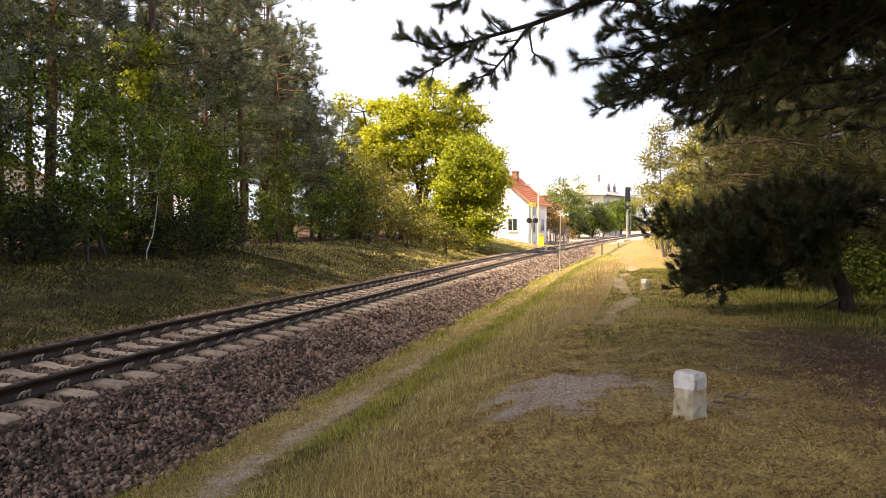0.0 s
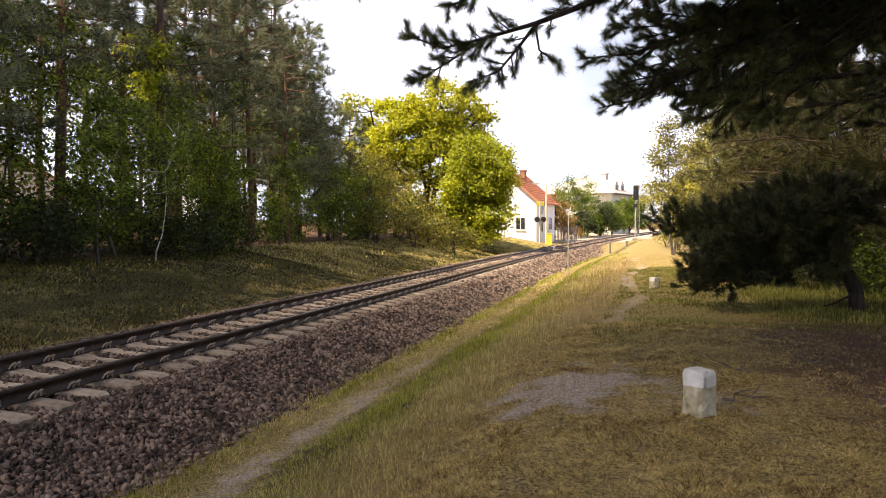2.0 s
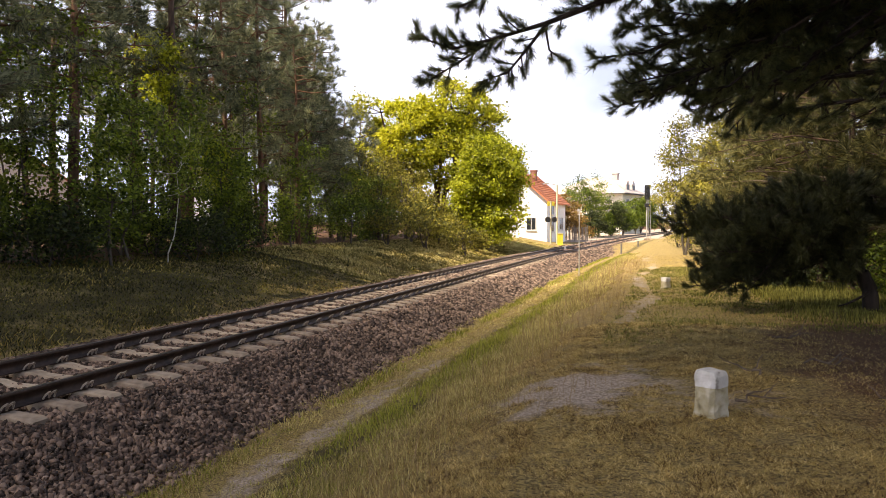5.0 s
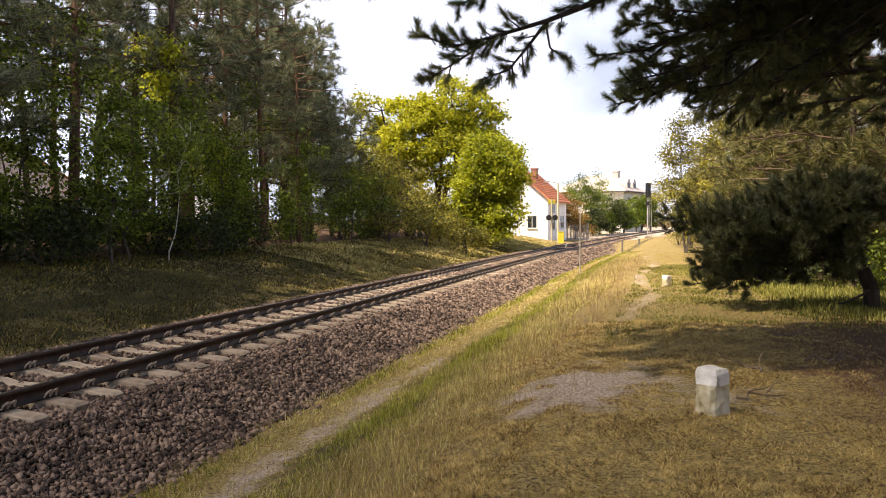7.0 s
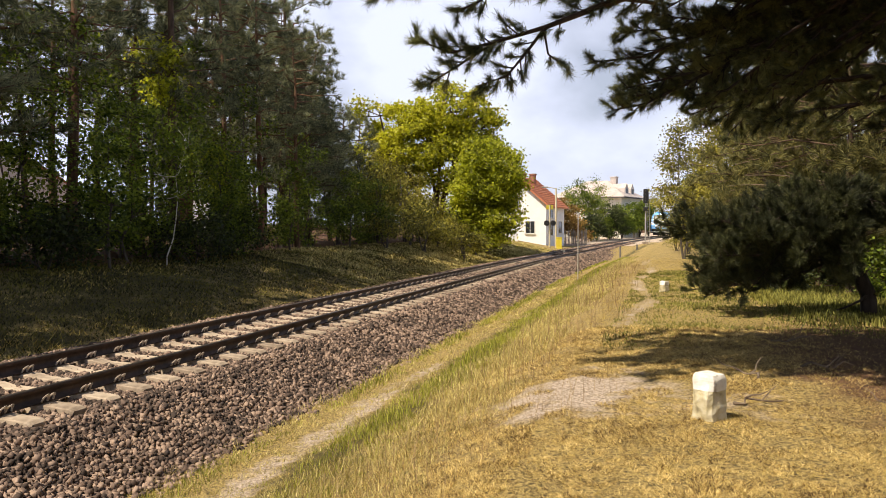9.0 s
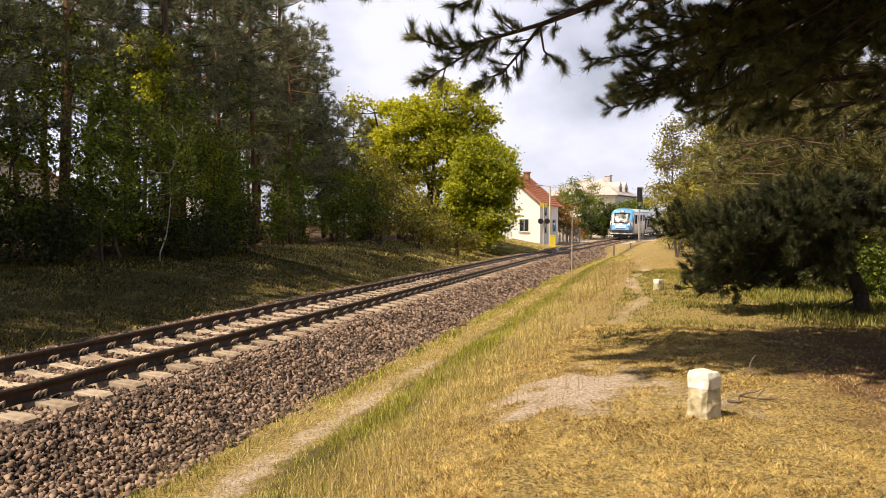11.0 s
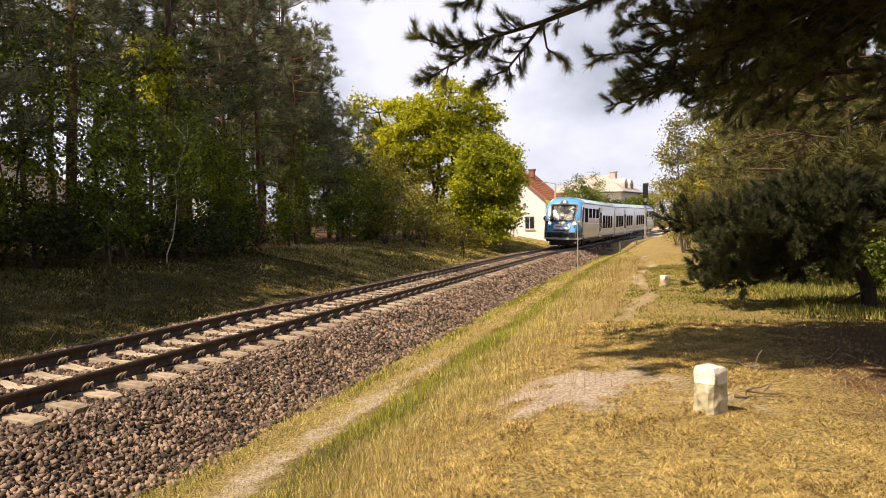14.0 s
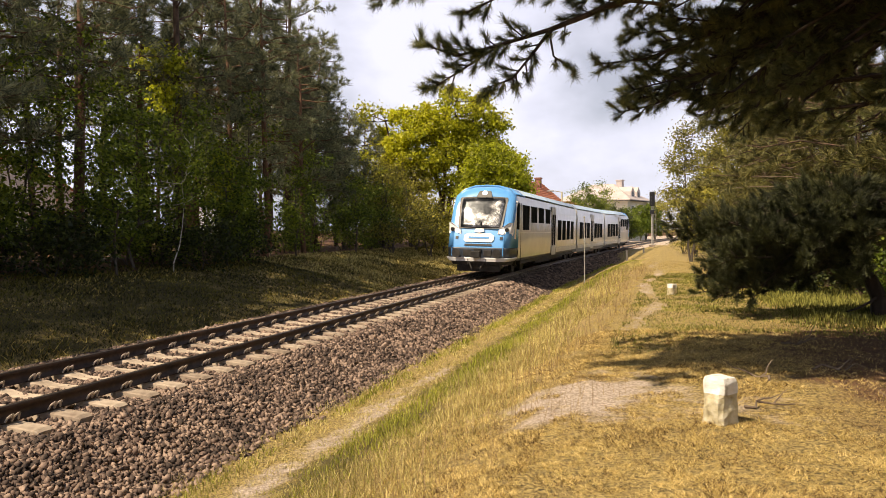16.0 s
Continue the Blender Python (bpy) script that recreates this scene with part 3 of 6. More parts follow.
def end_car(length, label):
    car = thing("rail_car", Matrix(), label, "train", "cars of the railcar train")
    body = part("body", loft([(1.55, HW, TOP, 0.0), (6.2, HW, TOP, 0), (length, HW, TOP, 0)], 0.62, TOP - 0.17, False, True), M_SILVER, car, "light grey painted steel side")
    part("cab_roof", loft([(1.5, HW - 0.012, TOP + 0.012, 0), (3.3, HW - 0.012, TOP + 0.012, 0)], TOP - 0.42, TOP + 0.02, True, True), M_BLUE, car, "blue roof over the cab", True)
    part("roof", loft([(3.3, HW - 0.012, TOP + 0.018, 0), (length, HW - 0.012, TOP + 0.018, 0)], TOP - 0.40, TOP + 0.02, True, True), M_ROOFPAINT, car, "pale blue-grey roof", True)
    # nose: rounded in plan, leaning back above the waist
    rows = [(-0.02, 1.16, TOP - 0.34, 0.34), (0.01, 1.27, TOP - 0.24, 0.34), (0.08, 1.35, TOP - 0.14, 0.335), (0.22, 1.395, TOP - 0.06, 0.31), (0.5, HW - 0.005, TOP - 0.01, 0.22), (0.9, HW, TOP, 0.13), (1.56, HW + 0.004, TOP + 0.005, 0.0)]
    nose = part("nose", loft(rows, 1.22, TOP + 0.01, True, False), M_BLUE, car, "sky-blue painted nose", True)
    # windscreen, set in a black surround, lying on the leaning face
    def face_y(z, x):
        dz = max(0, z - 1.25)
        return -0.02 + 0.34 * (0.95 * dz + 0.21 * dz * dz) + 0.03 * x * x

    def panel(name, pts, mat, depth, lab, out=0.02):
        bm = bmesh.new()
        a = [bm.verts.new((x, face_y(z, x) - out, z)) for x, z in pts]
        b = [bm.verts.new((x, face_y(z, x) - out + depth, z)) for x, z in pts]
        bm.faces.new(a)
        bm.faces.new(b[::-1])
        for i in range(len(a)):
            j = (i + 1) % len(a)
            bm.faces.new((a[i], b[i], b[j], a[j]))
        return part(name, bm, mat, car, lab)

    panel("windscreen_surround", [(-0.92, 2.04), (0.92, 2.04), (0.97, 2.12), (1.08, 3.32), (1.04, 3.40), (0.5, 3.44), (-0.5, 3.44), (-1.04, 3.40), (-1.08, 3.32), (-0.97, 2.12)], M_BLACK, 0.16, "black windscreen surround", 0.05)
    bm = bmesh.new()
    rows = []
    for k in range(9):
        z = 2.10 + 1.26 * k / 8
        half = 0.86 + 0.12 * k / 8 - (0.05 if k == 8 else 0)
        rows.append([bm.verts.new((half * i / 5, face_y(z, half * i / 5) - 0.066, z)) for i in range(-5, 6)])
    for a, b in zip(rows, rows[1:]):
        for i in range(10):
            bm.faces.new((a[i], a[i + 1], b[i + 1], b[i]))
    bmesh.ops.solidify(bm, geom=bm.faces[:], thickness=0.008)
    part("windscreen", bm, M_SCREEN, car, "glossy windscreen with glare patches in its colour", True)
    panel("lamp_housing", [(-0.36, 3.40), (0.36, 3.40), (0.29, 3.60), (0.24, 3.70), (-0.24, 3.70), (-0.29, 3.60)], M_BLACK, 0.2, "black top lamp housing", 0.08)
    bm = bmesh.new()
    cyl(bm, (0, face_y(3.59, 0) - 0.11, 3.59), (0, face_y(3.59, 0) + 0.02, 3.59), 0.11, n=16)
    part("top_lamp", bm, M_HEADLAMP, car, "lit round top headlamp")
    for sx in (-1, 1):
        pts = [(0.80, 1.80), (1.30, 1.78), (1.39, 1.82), (1.40, 2.30), (1.27, 2.28), (0.84, 1.98)]
        bm = bmesh.new()
        def yy(x):
            return 0.19 + (max(0, x - 1.12) / 0.26) ** 2 * 0.15
        a = [bm.verts.new((sx * x, yy(x), z)) for x, z in pts]
        b = [bm.verts.new((sx * x, yy(x) + 0.2, z)) for x, z in pts]
        bm.faces.new(a), bm.faces.new(b[::-1])
        for i in range(6):
            bm.faces.new((a[i], b[i], b[(i + 1) % 6], a[(i + 1) % 6]))
        hl = part("headlight_panel", bm, M_WHITEPAINT, car, "white headlight surround")
        for x, z in ((0.98, 1.91), (1.20, 1.99)):
            bm = bmesh.new()
            cyl(bm, (sx * x, yy(x) - 0.03, z), (sx * x, yy(x) + 0.05, z), 0.085, n=14)
            part("headlight", bm, M_HEADLAMP if x < 1.1 else M_BLACK, hl, "round headlight")
        # white swoosh from the light back over the shoulder
        bm = bmesh.new()
        q = [(0.34, 1.82), (0.60, 1.64), (0.95, 1.60), (1.08, 2.2), (1.09, 2.95), (1.30, 3.26), (1.17, 3.26), (0.84, 2.5)]
        a = [bm.verts.new((sx * (HW + 0.015 - (0.03 if y < 0.8 else 0)), y, z)) for y, z in q]
        b = [bm.verts.new((sx * (HW - 0.05), y, z)) for y, z in q]
        bm.faces.new(a), bm.faces.new(b[::-1])
        for i in range(len(q)):
            j = (i + 1) % len(q)
            bm.faces.new((a[i], b[i], b[j], a[j]))
        part("side_flash", bm, M_WHITEPAINT, car, "white flash behind the nose")
    panel("badge_panel", [(-0.58, 1.46), (0.58, 1.46), (0.66, 1.54), (0.66, 1.74), (0.5, 1.84), (-0.5, 1.84), (-0.66, 1.74), (-0.66, 1.54)], M_WHITEPAINT, 0.02, "white panel with unreadable lettering bar", 0.03)
    panel("emblem", [(-0.22, 1.90), (0.0, 1.86), (0.22, 1.90), (0.17, 2.04), (-0.17, 2.04)], M_WHITEPAINT, 0.03, "white painted emblem plate", 0.062)
    panel("grille_slot", [(-0.62, 1.30), (0.62, 1.30), (0.58, 1.38), (-0.58, 1.38)], M_BLACK, 0.02, "black slot over the apron", 0.03)
    panel("lettering_bar", [(-0.45, 1.61), (0.45, 1.61), (0.45, 1.69), (-0.45, 1.69)], M_BLUE, 0.02, "", 0.036)
    for x in (-0.98, 0.98):
        panel("side_lamp", [(x - 0.06, 1.58), (x + 0.06, 1.58), (x + 0.06, 1.70), (x - 0.06, 1.70)], M_BLACK, 0.03, "", 0.03)
    part("lower_apron", loft([(-0.06, 1.18, TOP, 0), (0.0, 1.30, TOP, 0), (0.18, 1.38, TOP, 0), (1.5, HW - 0.02, TOP, 0)], 0.80, 1.215, True, False), M_DARKBLUE, car, "dark blue-grey apron", True)
    part("step_rim", loft([(-0.16, 1.20, TOP, 0), (-0.08, 1.36, TOP, 0), (0.16, 1.44, TOP, 0), (1.3, HW + 0.02, TOP, 0)], 0.64, 0.80, True, False), M_WHITEPAINT, car, "white lower rim", True)
    part("snow_plough", loft([(0.02, 1.05, TOP, 0), (0.2, 1.28, TOP, 0), (1.2, 1.36, TOP, 0)], 0.48, 0.64, True, True), M_UNDER, car)
    bm = boxes((-0.95, 0.10, 0.20, 0.95, 0.18, 0.46), (-0.9, 0.16, 0.3, 0.9, 0.9, 0.48), bevel=0.02)
    part("plough_blade", bm, M_UNDER, car, "black plough blade")
    bm = bmesh.new()
    cyl(bm, (0, -0.35, 0.94), (0, 0.3, 0.94), 0.09, n=12)
    box(bm, -0.2, -0.48, 0.80, 0.2, -0.2, 1.08, bevel=0.03)
    part("coupler", bm, M_UNDER, car, "dark steel coupler")
    for x in (-0.88, 0.88):
        bm = bmesh.new()
        cyl(bm, (x, -0.30, 0.98), (x, 0.1, 0.98), 0.07, n=12)
        cyl(bm, (x, -0.34, 0.98), (x, -0.29, 0.98), 0.19, n=18)
        part("buffer", bm, M_UNDER, car, "round black buffer")
    part("equipment_rack", boxes((-0.62, -0.14, 0.86, -0.28, -0.04, 1.12), (0.28, -0.14, 0.86, 0.62, -0.04, 1.12), (-0.16, -0.12, 1.06, 0.16, -0.05, 1.18), bevel=0.02), M_UNDER, car, "black sockets on the apron")
    for sx in (-1, 1):
        bm = bmesh.new()
        cyl(bm, (sx * 1.12, -0.16, 0.86), (sx * 1.12, -0.16, 1.20), 0.022, n=8)
        cyl(bm, (sx * 1.12, -0.16, 1.20), (sx * 1.12, 0.0, 1.24), 0.022, n=8)
        part("grab_rail", bm, M_BLUE, car, "blue grab rail")
        bm = bmesh.new()
        cyl(bm, (sx * 0.32, -0.22, 0.62), (sx * 0.18, -0.30, 0.34), 0.03, n=8)
        part("brake_hose", bm, M_UNDER, car)
    part("wiper", boxes((0.02, face_y(2.2, 0.1) - 0.10, 2.06, 0.05, face_y(2.2, 0.1) - 0.07, 2.34)), M_BLACK, car)
    for x in (-0.4, 0.4):
        part("hose", boxes((x - 0.03, -0.16, 0.5, x + 0.03, -0.1, 0.75), bevel=0.01), M_UNDER, car)
    for side in (1, -1):
        long = length > 20
        window_row(car, side, 1.12, 1, 1, 0.62, 2.02, 3.20, HW, "cab_window")
        xa, xb = (HW - 0.02, HW + 0.006) if side > 0 else (-HW - 0.006, -HW + 0.02)
        door = 10.8 if long else 7.6
        for k in range(4):
            y0 = (2.55, 4.6, 6.62, 8.72)[k] if long else 1.95 + 1.42 * k
            w = 1.5 if long else 1.1
            window_row(car, side, y0, 1, 1, w, 2.0 if k == 0 else 2.36, 3.14, HW)
            # pale strip painted for the reflection in the window's lower part
            if k:
                part("lower_reflection", boxes((xa, y0, 1.98, xb + (0.004 if side > 0 else 0), y0 + w, 2.34)), M_PANE_REFLECTION, car, "pale strip standing for a reflection low in the window")
        window_row(car, side, door + (2.3 if long else 1.9), 4, 1.9 if long else 1.72, 1.36, 1.42, 2.62, HW)
        part("waist_line", boxes((xa, 1.9, 1.86, xb - (0.002 if side > 0 else 0), door - 0.3, 1.885)), M_DOOR, car)
        part("door_post", boxes((xa, door - 0.1, 0.62, xb + (0.002 if side > 0 else 0), door, 3.3)), M_UNDER, car, "dark door joint")
        d = part("door", boxes((xa, door, 0.62, xb, door + 1.5, 3.32), bevel=0.004), M_DOOR, car, "grey sliding door with tall panes")
        for yy in (door + 0.16, door + 0.84):
            part("door_window", boxes((xa - 0.006 if side < 0 else xa, yy, 1.15, xb if side < 0 else xb + 0.006, yy + 0.5, 2.9)), M_TRAINGLASS, d)
        d = part("cab_door", boxes((xa, 2.08, 0.62, xb, 2.12, 3.2)), M_UNDER, car, "door joint")
        part("lower_band", boxes((HW - 0.03 if side > 0 else -HW - 0.008, door + 1.6, 0.74, HW + 0.008 if side > 0 else -HW + 0.03, length - 0.1, 0.98)), M_BAND, car, "grey lower band")
    part("underframe", boxes((-1.2, 3.2, 0.42, 1.2, length - 0.3, 0.70), (-1.15, 7.3, 0.28, 1.15, 12.5, 0.5), bevel=0.03), M_UNDER, car, "dark equipment boxes under the floor")
    bogie(car, 4.4)
    return car


def middle_car(length):
    car = thing("rail_car", Matrix(), "light grey middle railcar with dark windows", "train", "cars of the railcar train")
    part("body", loft([(0.25, HW, TOP, 0), (length - 0.25, HW, TOP, 0)], 0.48, TOP - 0.17, True, True), M_SILVER, car, "light grey painted steel side")
    part("roof", loft([(0.22, HW - 0.01, TOP + 0.02, 0), (length - 0.22, HW - 0.01, TOP + 0.02, 0)], TOP - 0.40, TOP + 0.02), M_ROOFPAINT, car, "pale blue-grey roof", True)
    for ya, yb in ((-0.35, 0.3), (length - 0.3, length + 0.35)):
        part("gangway", boxes((-1.2, ya, 0.8, 1.2, yb, 3.5), bevel=0.05), M_UNDER, car, "black gangway bellows")
    for side in (1, -1):
        window_row(car, side, 1.3, 3, 1.75, 1.4, 1.42, 2.62, HW)
        window_row(car, side, 8.9, 3, 1.75, 1.4, 1.42, 2.62, HW)
        xa, xb = (HW - 0.02, HW + 0.006) if side > 0 else (-HW - 0.006, -HW + 0.02)
        d = part("door", boxes((xa, 6.85, 0.62, xb, 8.35, 3.32), bevel=0.004), M_DOOR, car, "grey sliding door with tall panes")
        for yy in (7.0, 7.68):
            part("door_window", boxes((xa - 0.006 if side < 0 else xa, yy, 1.15, xb if side < 0 else xb + 0.006, yy + 0.5, 2.8)), M_TRAINGLASS, d)
        part("lower_band", boxes((HW - 0.03 if side > 0 else -HW - 0.008, 0.5, 0.74, HW + 0.008 if side > 0 else -HW + 0.03, length - 0.5, 0.98)), M_BAND, car, "grey lower band")
    part("underframe", boxes((-1.2, 2.0, 0.42, 1.2, length - 2.0, 0.70), bevel=0.03), M_UNDER, car, "dark equipment boxes under the floor")
    bogie(car, 0.0)
    bogie(car, length)
    return car


# bright bands in the metallic base colour stand for crumpled glare
M_SCREEN = material("windscreen_glare", [(0.35, (0.05, 0.055, 0.06)), (0.48, (0.30, 0.31, 0.32)), (0.56, (0.75, 0.76, 0.77)), (0.68, (0.2, 0.21, 0.22))], 2.2, 0.24, 0.85, 0.5, dist=0.03, bump_scale=2.0)
M_TRAINGLASS = material("tinted_train_glass", ramp((0.010, 0.012, 0.013), (0.03, 0.034, 0.036)), 2, 0.3, 0, 0)
M_TRAINGLASS.node_tree.nodes["Principled BSDF"].inputs["Specular IOR Level"].default_value = 0.0
# pale colour standing for a reflection on the window glass
M_PANE_REFLECTION = material("pane_reflection", ramp((0.42, 0.43, 0.42), (0.6, 0.6, 0.58)), 3, 0.2, 0, 0)
M_DOOR = material("grey_door_paint", ramp((0.40, 0.40, 0.39), (0.50, 0.50, 0.49)), 2, 0.35, 0, 0.02)
M_BAND = material("pale_green_grey_band", ramp((0.36, 0.37, 0.34), (0.46, 0.47, 0.44)), 2, 0.35, 0, 0.02)


def glow(name, colour, strength):
    m = bpy.data.materials.new(name)
    m.use_nodes = True
    b = m.node_tree.nodes["Principled BSDF"]
    b.inputs["Base Color"].default_value = (0.7, 0.7, 0.7, 1)
    b.inputs["Emission Color"].default_value = (*colour, 1)
    b.inputs["Emission Strength"].default_value = strength
    return m


M_HEADLAMP = glow("lit_headlamp", (1.0, 0.96, 0.88), 3.0)

CAR_1, CAR_2, CAR_3 = 21.7, 15.4, 17.6
cars = [end_car(CAR_1, "sky-blue and light grey leading railcar"), middle_car(CAR_2), end_car(CAR_3, "light grey trailing railcar with blue nose")]


# ---- cloud whose shadow draws off the foreground ----
def cloud_material():
    m = bpy.data.materials.new("cloud_vapour")
    m.use_nodes = True
    nt = m.node_tree
    n, ln = nt.nodes, nt.links
    b = n["Principled BSDF"]
    b.inputs["Base Color"].default_value, b.inputs["Roughness"].default_value = (0.85, 0.85, 0.87, 1), 1.0
    tr = n.new("ShaderNodeBsdfTransparent")
    mx = n.new("ShaderNodeMixShader")
    tc, sp, nz = n.new("ShaderNodeTexCoord"), n.new("ShaderNodeSeparateXYZ"), n.new("ShaderNodeTexNoise")
    nz.inputs["Scale"].default_value, nz.inputs["Detail"].default_value = 0.03, 4.0
    ln.new(tc.outputs["Object"], sp.inputs[0])
    ln.new(tc.outputs["Object"], nz.inputs["Vector"])
    ma = n.new("ShaderNodeMath")
    ma.operation = "MULTIPLY_ADD"
    ma.inputs[1].default_value = 24.0
    ln.new(nz.outputs["Fac"], ma.inputs[0])
    ln.new(sp.outputs["Y"], ma.inputs[2])
    mr = n.new("ShaderNodeMapRange")
    mr.inputs[1].default_value, mr.inputs[2].default_value = 22.0, 2.0
    mr.inputs[3].default_value, mr.inputs[4].default_value = 0.0, 0.80
    ln.new(ma.outputs[0], mr.inputs[0])
    ln.new(mr.outputs[0], mx.inputs[0])
    ln.new(tr.outputs[0], mx.inputs[1])
    ln.new(b.outputs[0], mx.inputs[2])
    ln.new(mx.outputs[0], n["Material Output"].inputs[0])
    return m


def build_cloud():
    bm = bmesh.new()
    bmesh.ops.create_uvsphere(bm, u_segments=40, v_segments=16, radius=1.0)
    for v in bm.verts:
        k = 1 + 0.18 * noise.noise(v.co * 2.3) + 0.08 * noise.noise(v.co * 6)
        v.co = Vector((v.co.x * 190 * k, v.co.y * 120 * k - 100, v.co.z * (14 if v.co.z > 0 else 5) * k))
    ob = part("cloud", bm, cloud_material(), None, smooth=True)
    return tagged(ob, "thin white fair-weather cloud drifting overhead", "cloud", kind="structure")


cloud = build_cloud()
CLOUD_H = 260.0


# ---- trees ----
def bend(p, q, rng, k, amount):
    """A slightly crooked way from p to q in k steps."""
    p, q = np.array(p, float), np.array(q, float)
    L = np.linalg.norm(q - p)
    pts = [p + (q - p) * i / k + (rng.normal(size=3) * amount * L if 0 < i < k else 0) for i in range(k + 1)]
    return pts


def taper(pts, r0, r1):
    n = len(pts) - 1
    return [(pts[i], pts[i + 1], r0 + (r1 - r0) * i / n, r0 + (r1 - r0) * (i + 1) / n) for i in range(n)]


def limb_with_twigs(pts, r0, rng, twig=0.5, gap=0.16, start=0.3, r_tip=0.008, up=0.25, tufts_per=3):
    """A pine limb along pts: twigs to both sides, needle tufts on them. Returns segments and tufts (place, axis)."""
    segs, tufts = taper(pts, r0, r_tip), []
    P = np.array(pts)
    d = np.linalg.norm(np.diff(P, axis=0), axis=1)
    total, run = d.sum(), np.concatenate([[0], np.cumsum(d)])
    s = total * start
    while s < total:
        i = min(int(np.searchsorted(run, s)) - 1, len(d) - 1)
        i = max(i, 0)
        f = (s - run[i]) / max(d[i], 1e-6)
        o = P[i] + (P[i + 1] - P[i]) * f
        ax = (P[i + 1] - P[i]) / max(d[i], 1e-6)
        side = rng.normal(size=3)
        side -= ax * side.dot(ax)
        side /= max(np.linalg.norm(side), 1e-6)
        L = twig * rng.uniform(0.45, 1.1) * (1.0 - 0.5 * s / total)
        w = ax * rng.uniform(0.4, 0.9) + side * rng.uniform(0.5, 0.9) + np.array([0, 0, up * rng.uniform(0.0, 1.2)])
        w /= np.linalg.norm(w)
        m = o + w * L * 0.55
        w2 = w + np.array([0, 0, up])
        w2 /= np.linalg.norm(w2)
        e = m + w2 * L * 0.45
        segs += [(o, m, 0.010, 0.007), (m, e, 0.007, 0.004)]
        for k in range(tufts_per):
            t = 1 - k * 0.13
            q = m + (e - m) * (t * 2 - 1)
            tufts.append((q, w2 + rng.normal(size=3) * (0.12 + 0.22 * k)))
        s += gap * rng.uniform(0.6, 1.4)
    tufts.append((P[-1], P[-1] - P[-2]))
    return segs, tufts


def plant(name, label, category, m, wood_segs, wood_mat, crown_v, crown_f, crown_mat, group="", sides=6):
    t = thing(name, m, label, category, group)
    v, f = tube(wood_segs, sides)
    part("trunk", mesh_from("trunk", v, f, wood_mat), None, t, smooth=True)
    part("crown", mesh_from("crown", crown_v, crown_f, crown_mat), None, t)
    return t


TUFT_FAR = tuft_template(30, 1.35, 0.032, np.random.default_rng(3))
TUFT_MID = tuft_template(40, 0.85, 0.025, np.random.default_rng(4))
TUFT_NEAR = tuft_template(84, 0.92, 0.0165, np.random.default_rng(5), 0.25, -0.9)


def scots_pine(seed, height, bare=0.4, spread=2.3, limbs=46, needle=0.35):
    rng = np.random.default_rng(seed)
    lean = rng.normal(size=2) * 0.03 * height
    trunk = [np.array([lean[0] * (k / 7) ** 1.5 + rng.normal() * 0.05, lean[1] * (k / 7) ** 1.5 + rng.normal() * 0.05, -0.3 + (height + 0.3) * k / 7]) for k in range(8)]
    segs = taper(trunk, 0.011 * height + 0.03, 0.02)
    P, A = [], []
    for k in range(limbs):
        h = bare + (1 - bare) * (k + rng.uniform(0, 1)) / limbs
        i = min(int(h * 7), 6)
        o = trunk[i] + (trunk[i + 1] - trunk[i]) * (h * 7 - i)
        a = rng.uniform(0, 2 * pi)
        prof = sin(pi * min(1, (h - bare) / (1 - bare) * 0.80 + 0.22)) ** 0.7
        L = spread * prof * rng.uniform(0.5, 1.15) + 0.3
        e = o + np.array([cos(a) * L, sin(a) * L, L * rng.uniform(-0.12, 0.45)])
        pts = bend(o, e, rng, 3, 0.06)
        s2, t2 = limb_with_twigs(pts, 0.035, rng, 0.75, 0.26, 0.28, 0.01, 0.35, 2)
        segs += s2[:3]
        for q in range(3, len(s2) - 1, 2):
            if rng.uniform() < 0.4:
                segs += s2[q:q + 2]
        for q, w in t2:
            P.append(q)
            A.append(w)
    # dead snags under the crown
    for k in range(9):
        h = rng.uniform(0.05, bare)
        i = min(int(h * 7), 6)
        o = trunk[i] + (trunk[i + 1] - trunk[i]) * (h * 7 - i)
        a = rng.uniform(0, 2 * pi)
        L = rng.uniform(0.4, 1.5)
        segs += taper(bend(o, o + np.array([cos(a) * L, sin(a) * L, rng.uniform(-0.2, 0.2)]), rng, 2, 0.08), 0.016, 0.005)
    v, f = scatter(TUFT_FAR, P, A, needle * rng.uniform(0.75, 1.3, len(P)))
    return segs, v, f


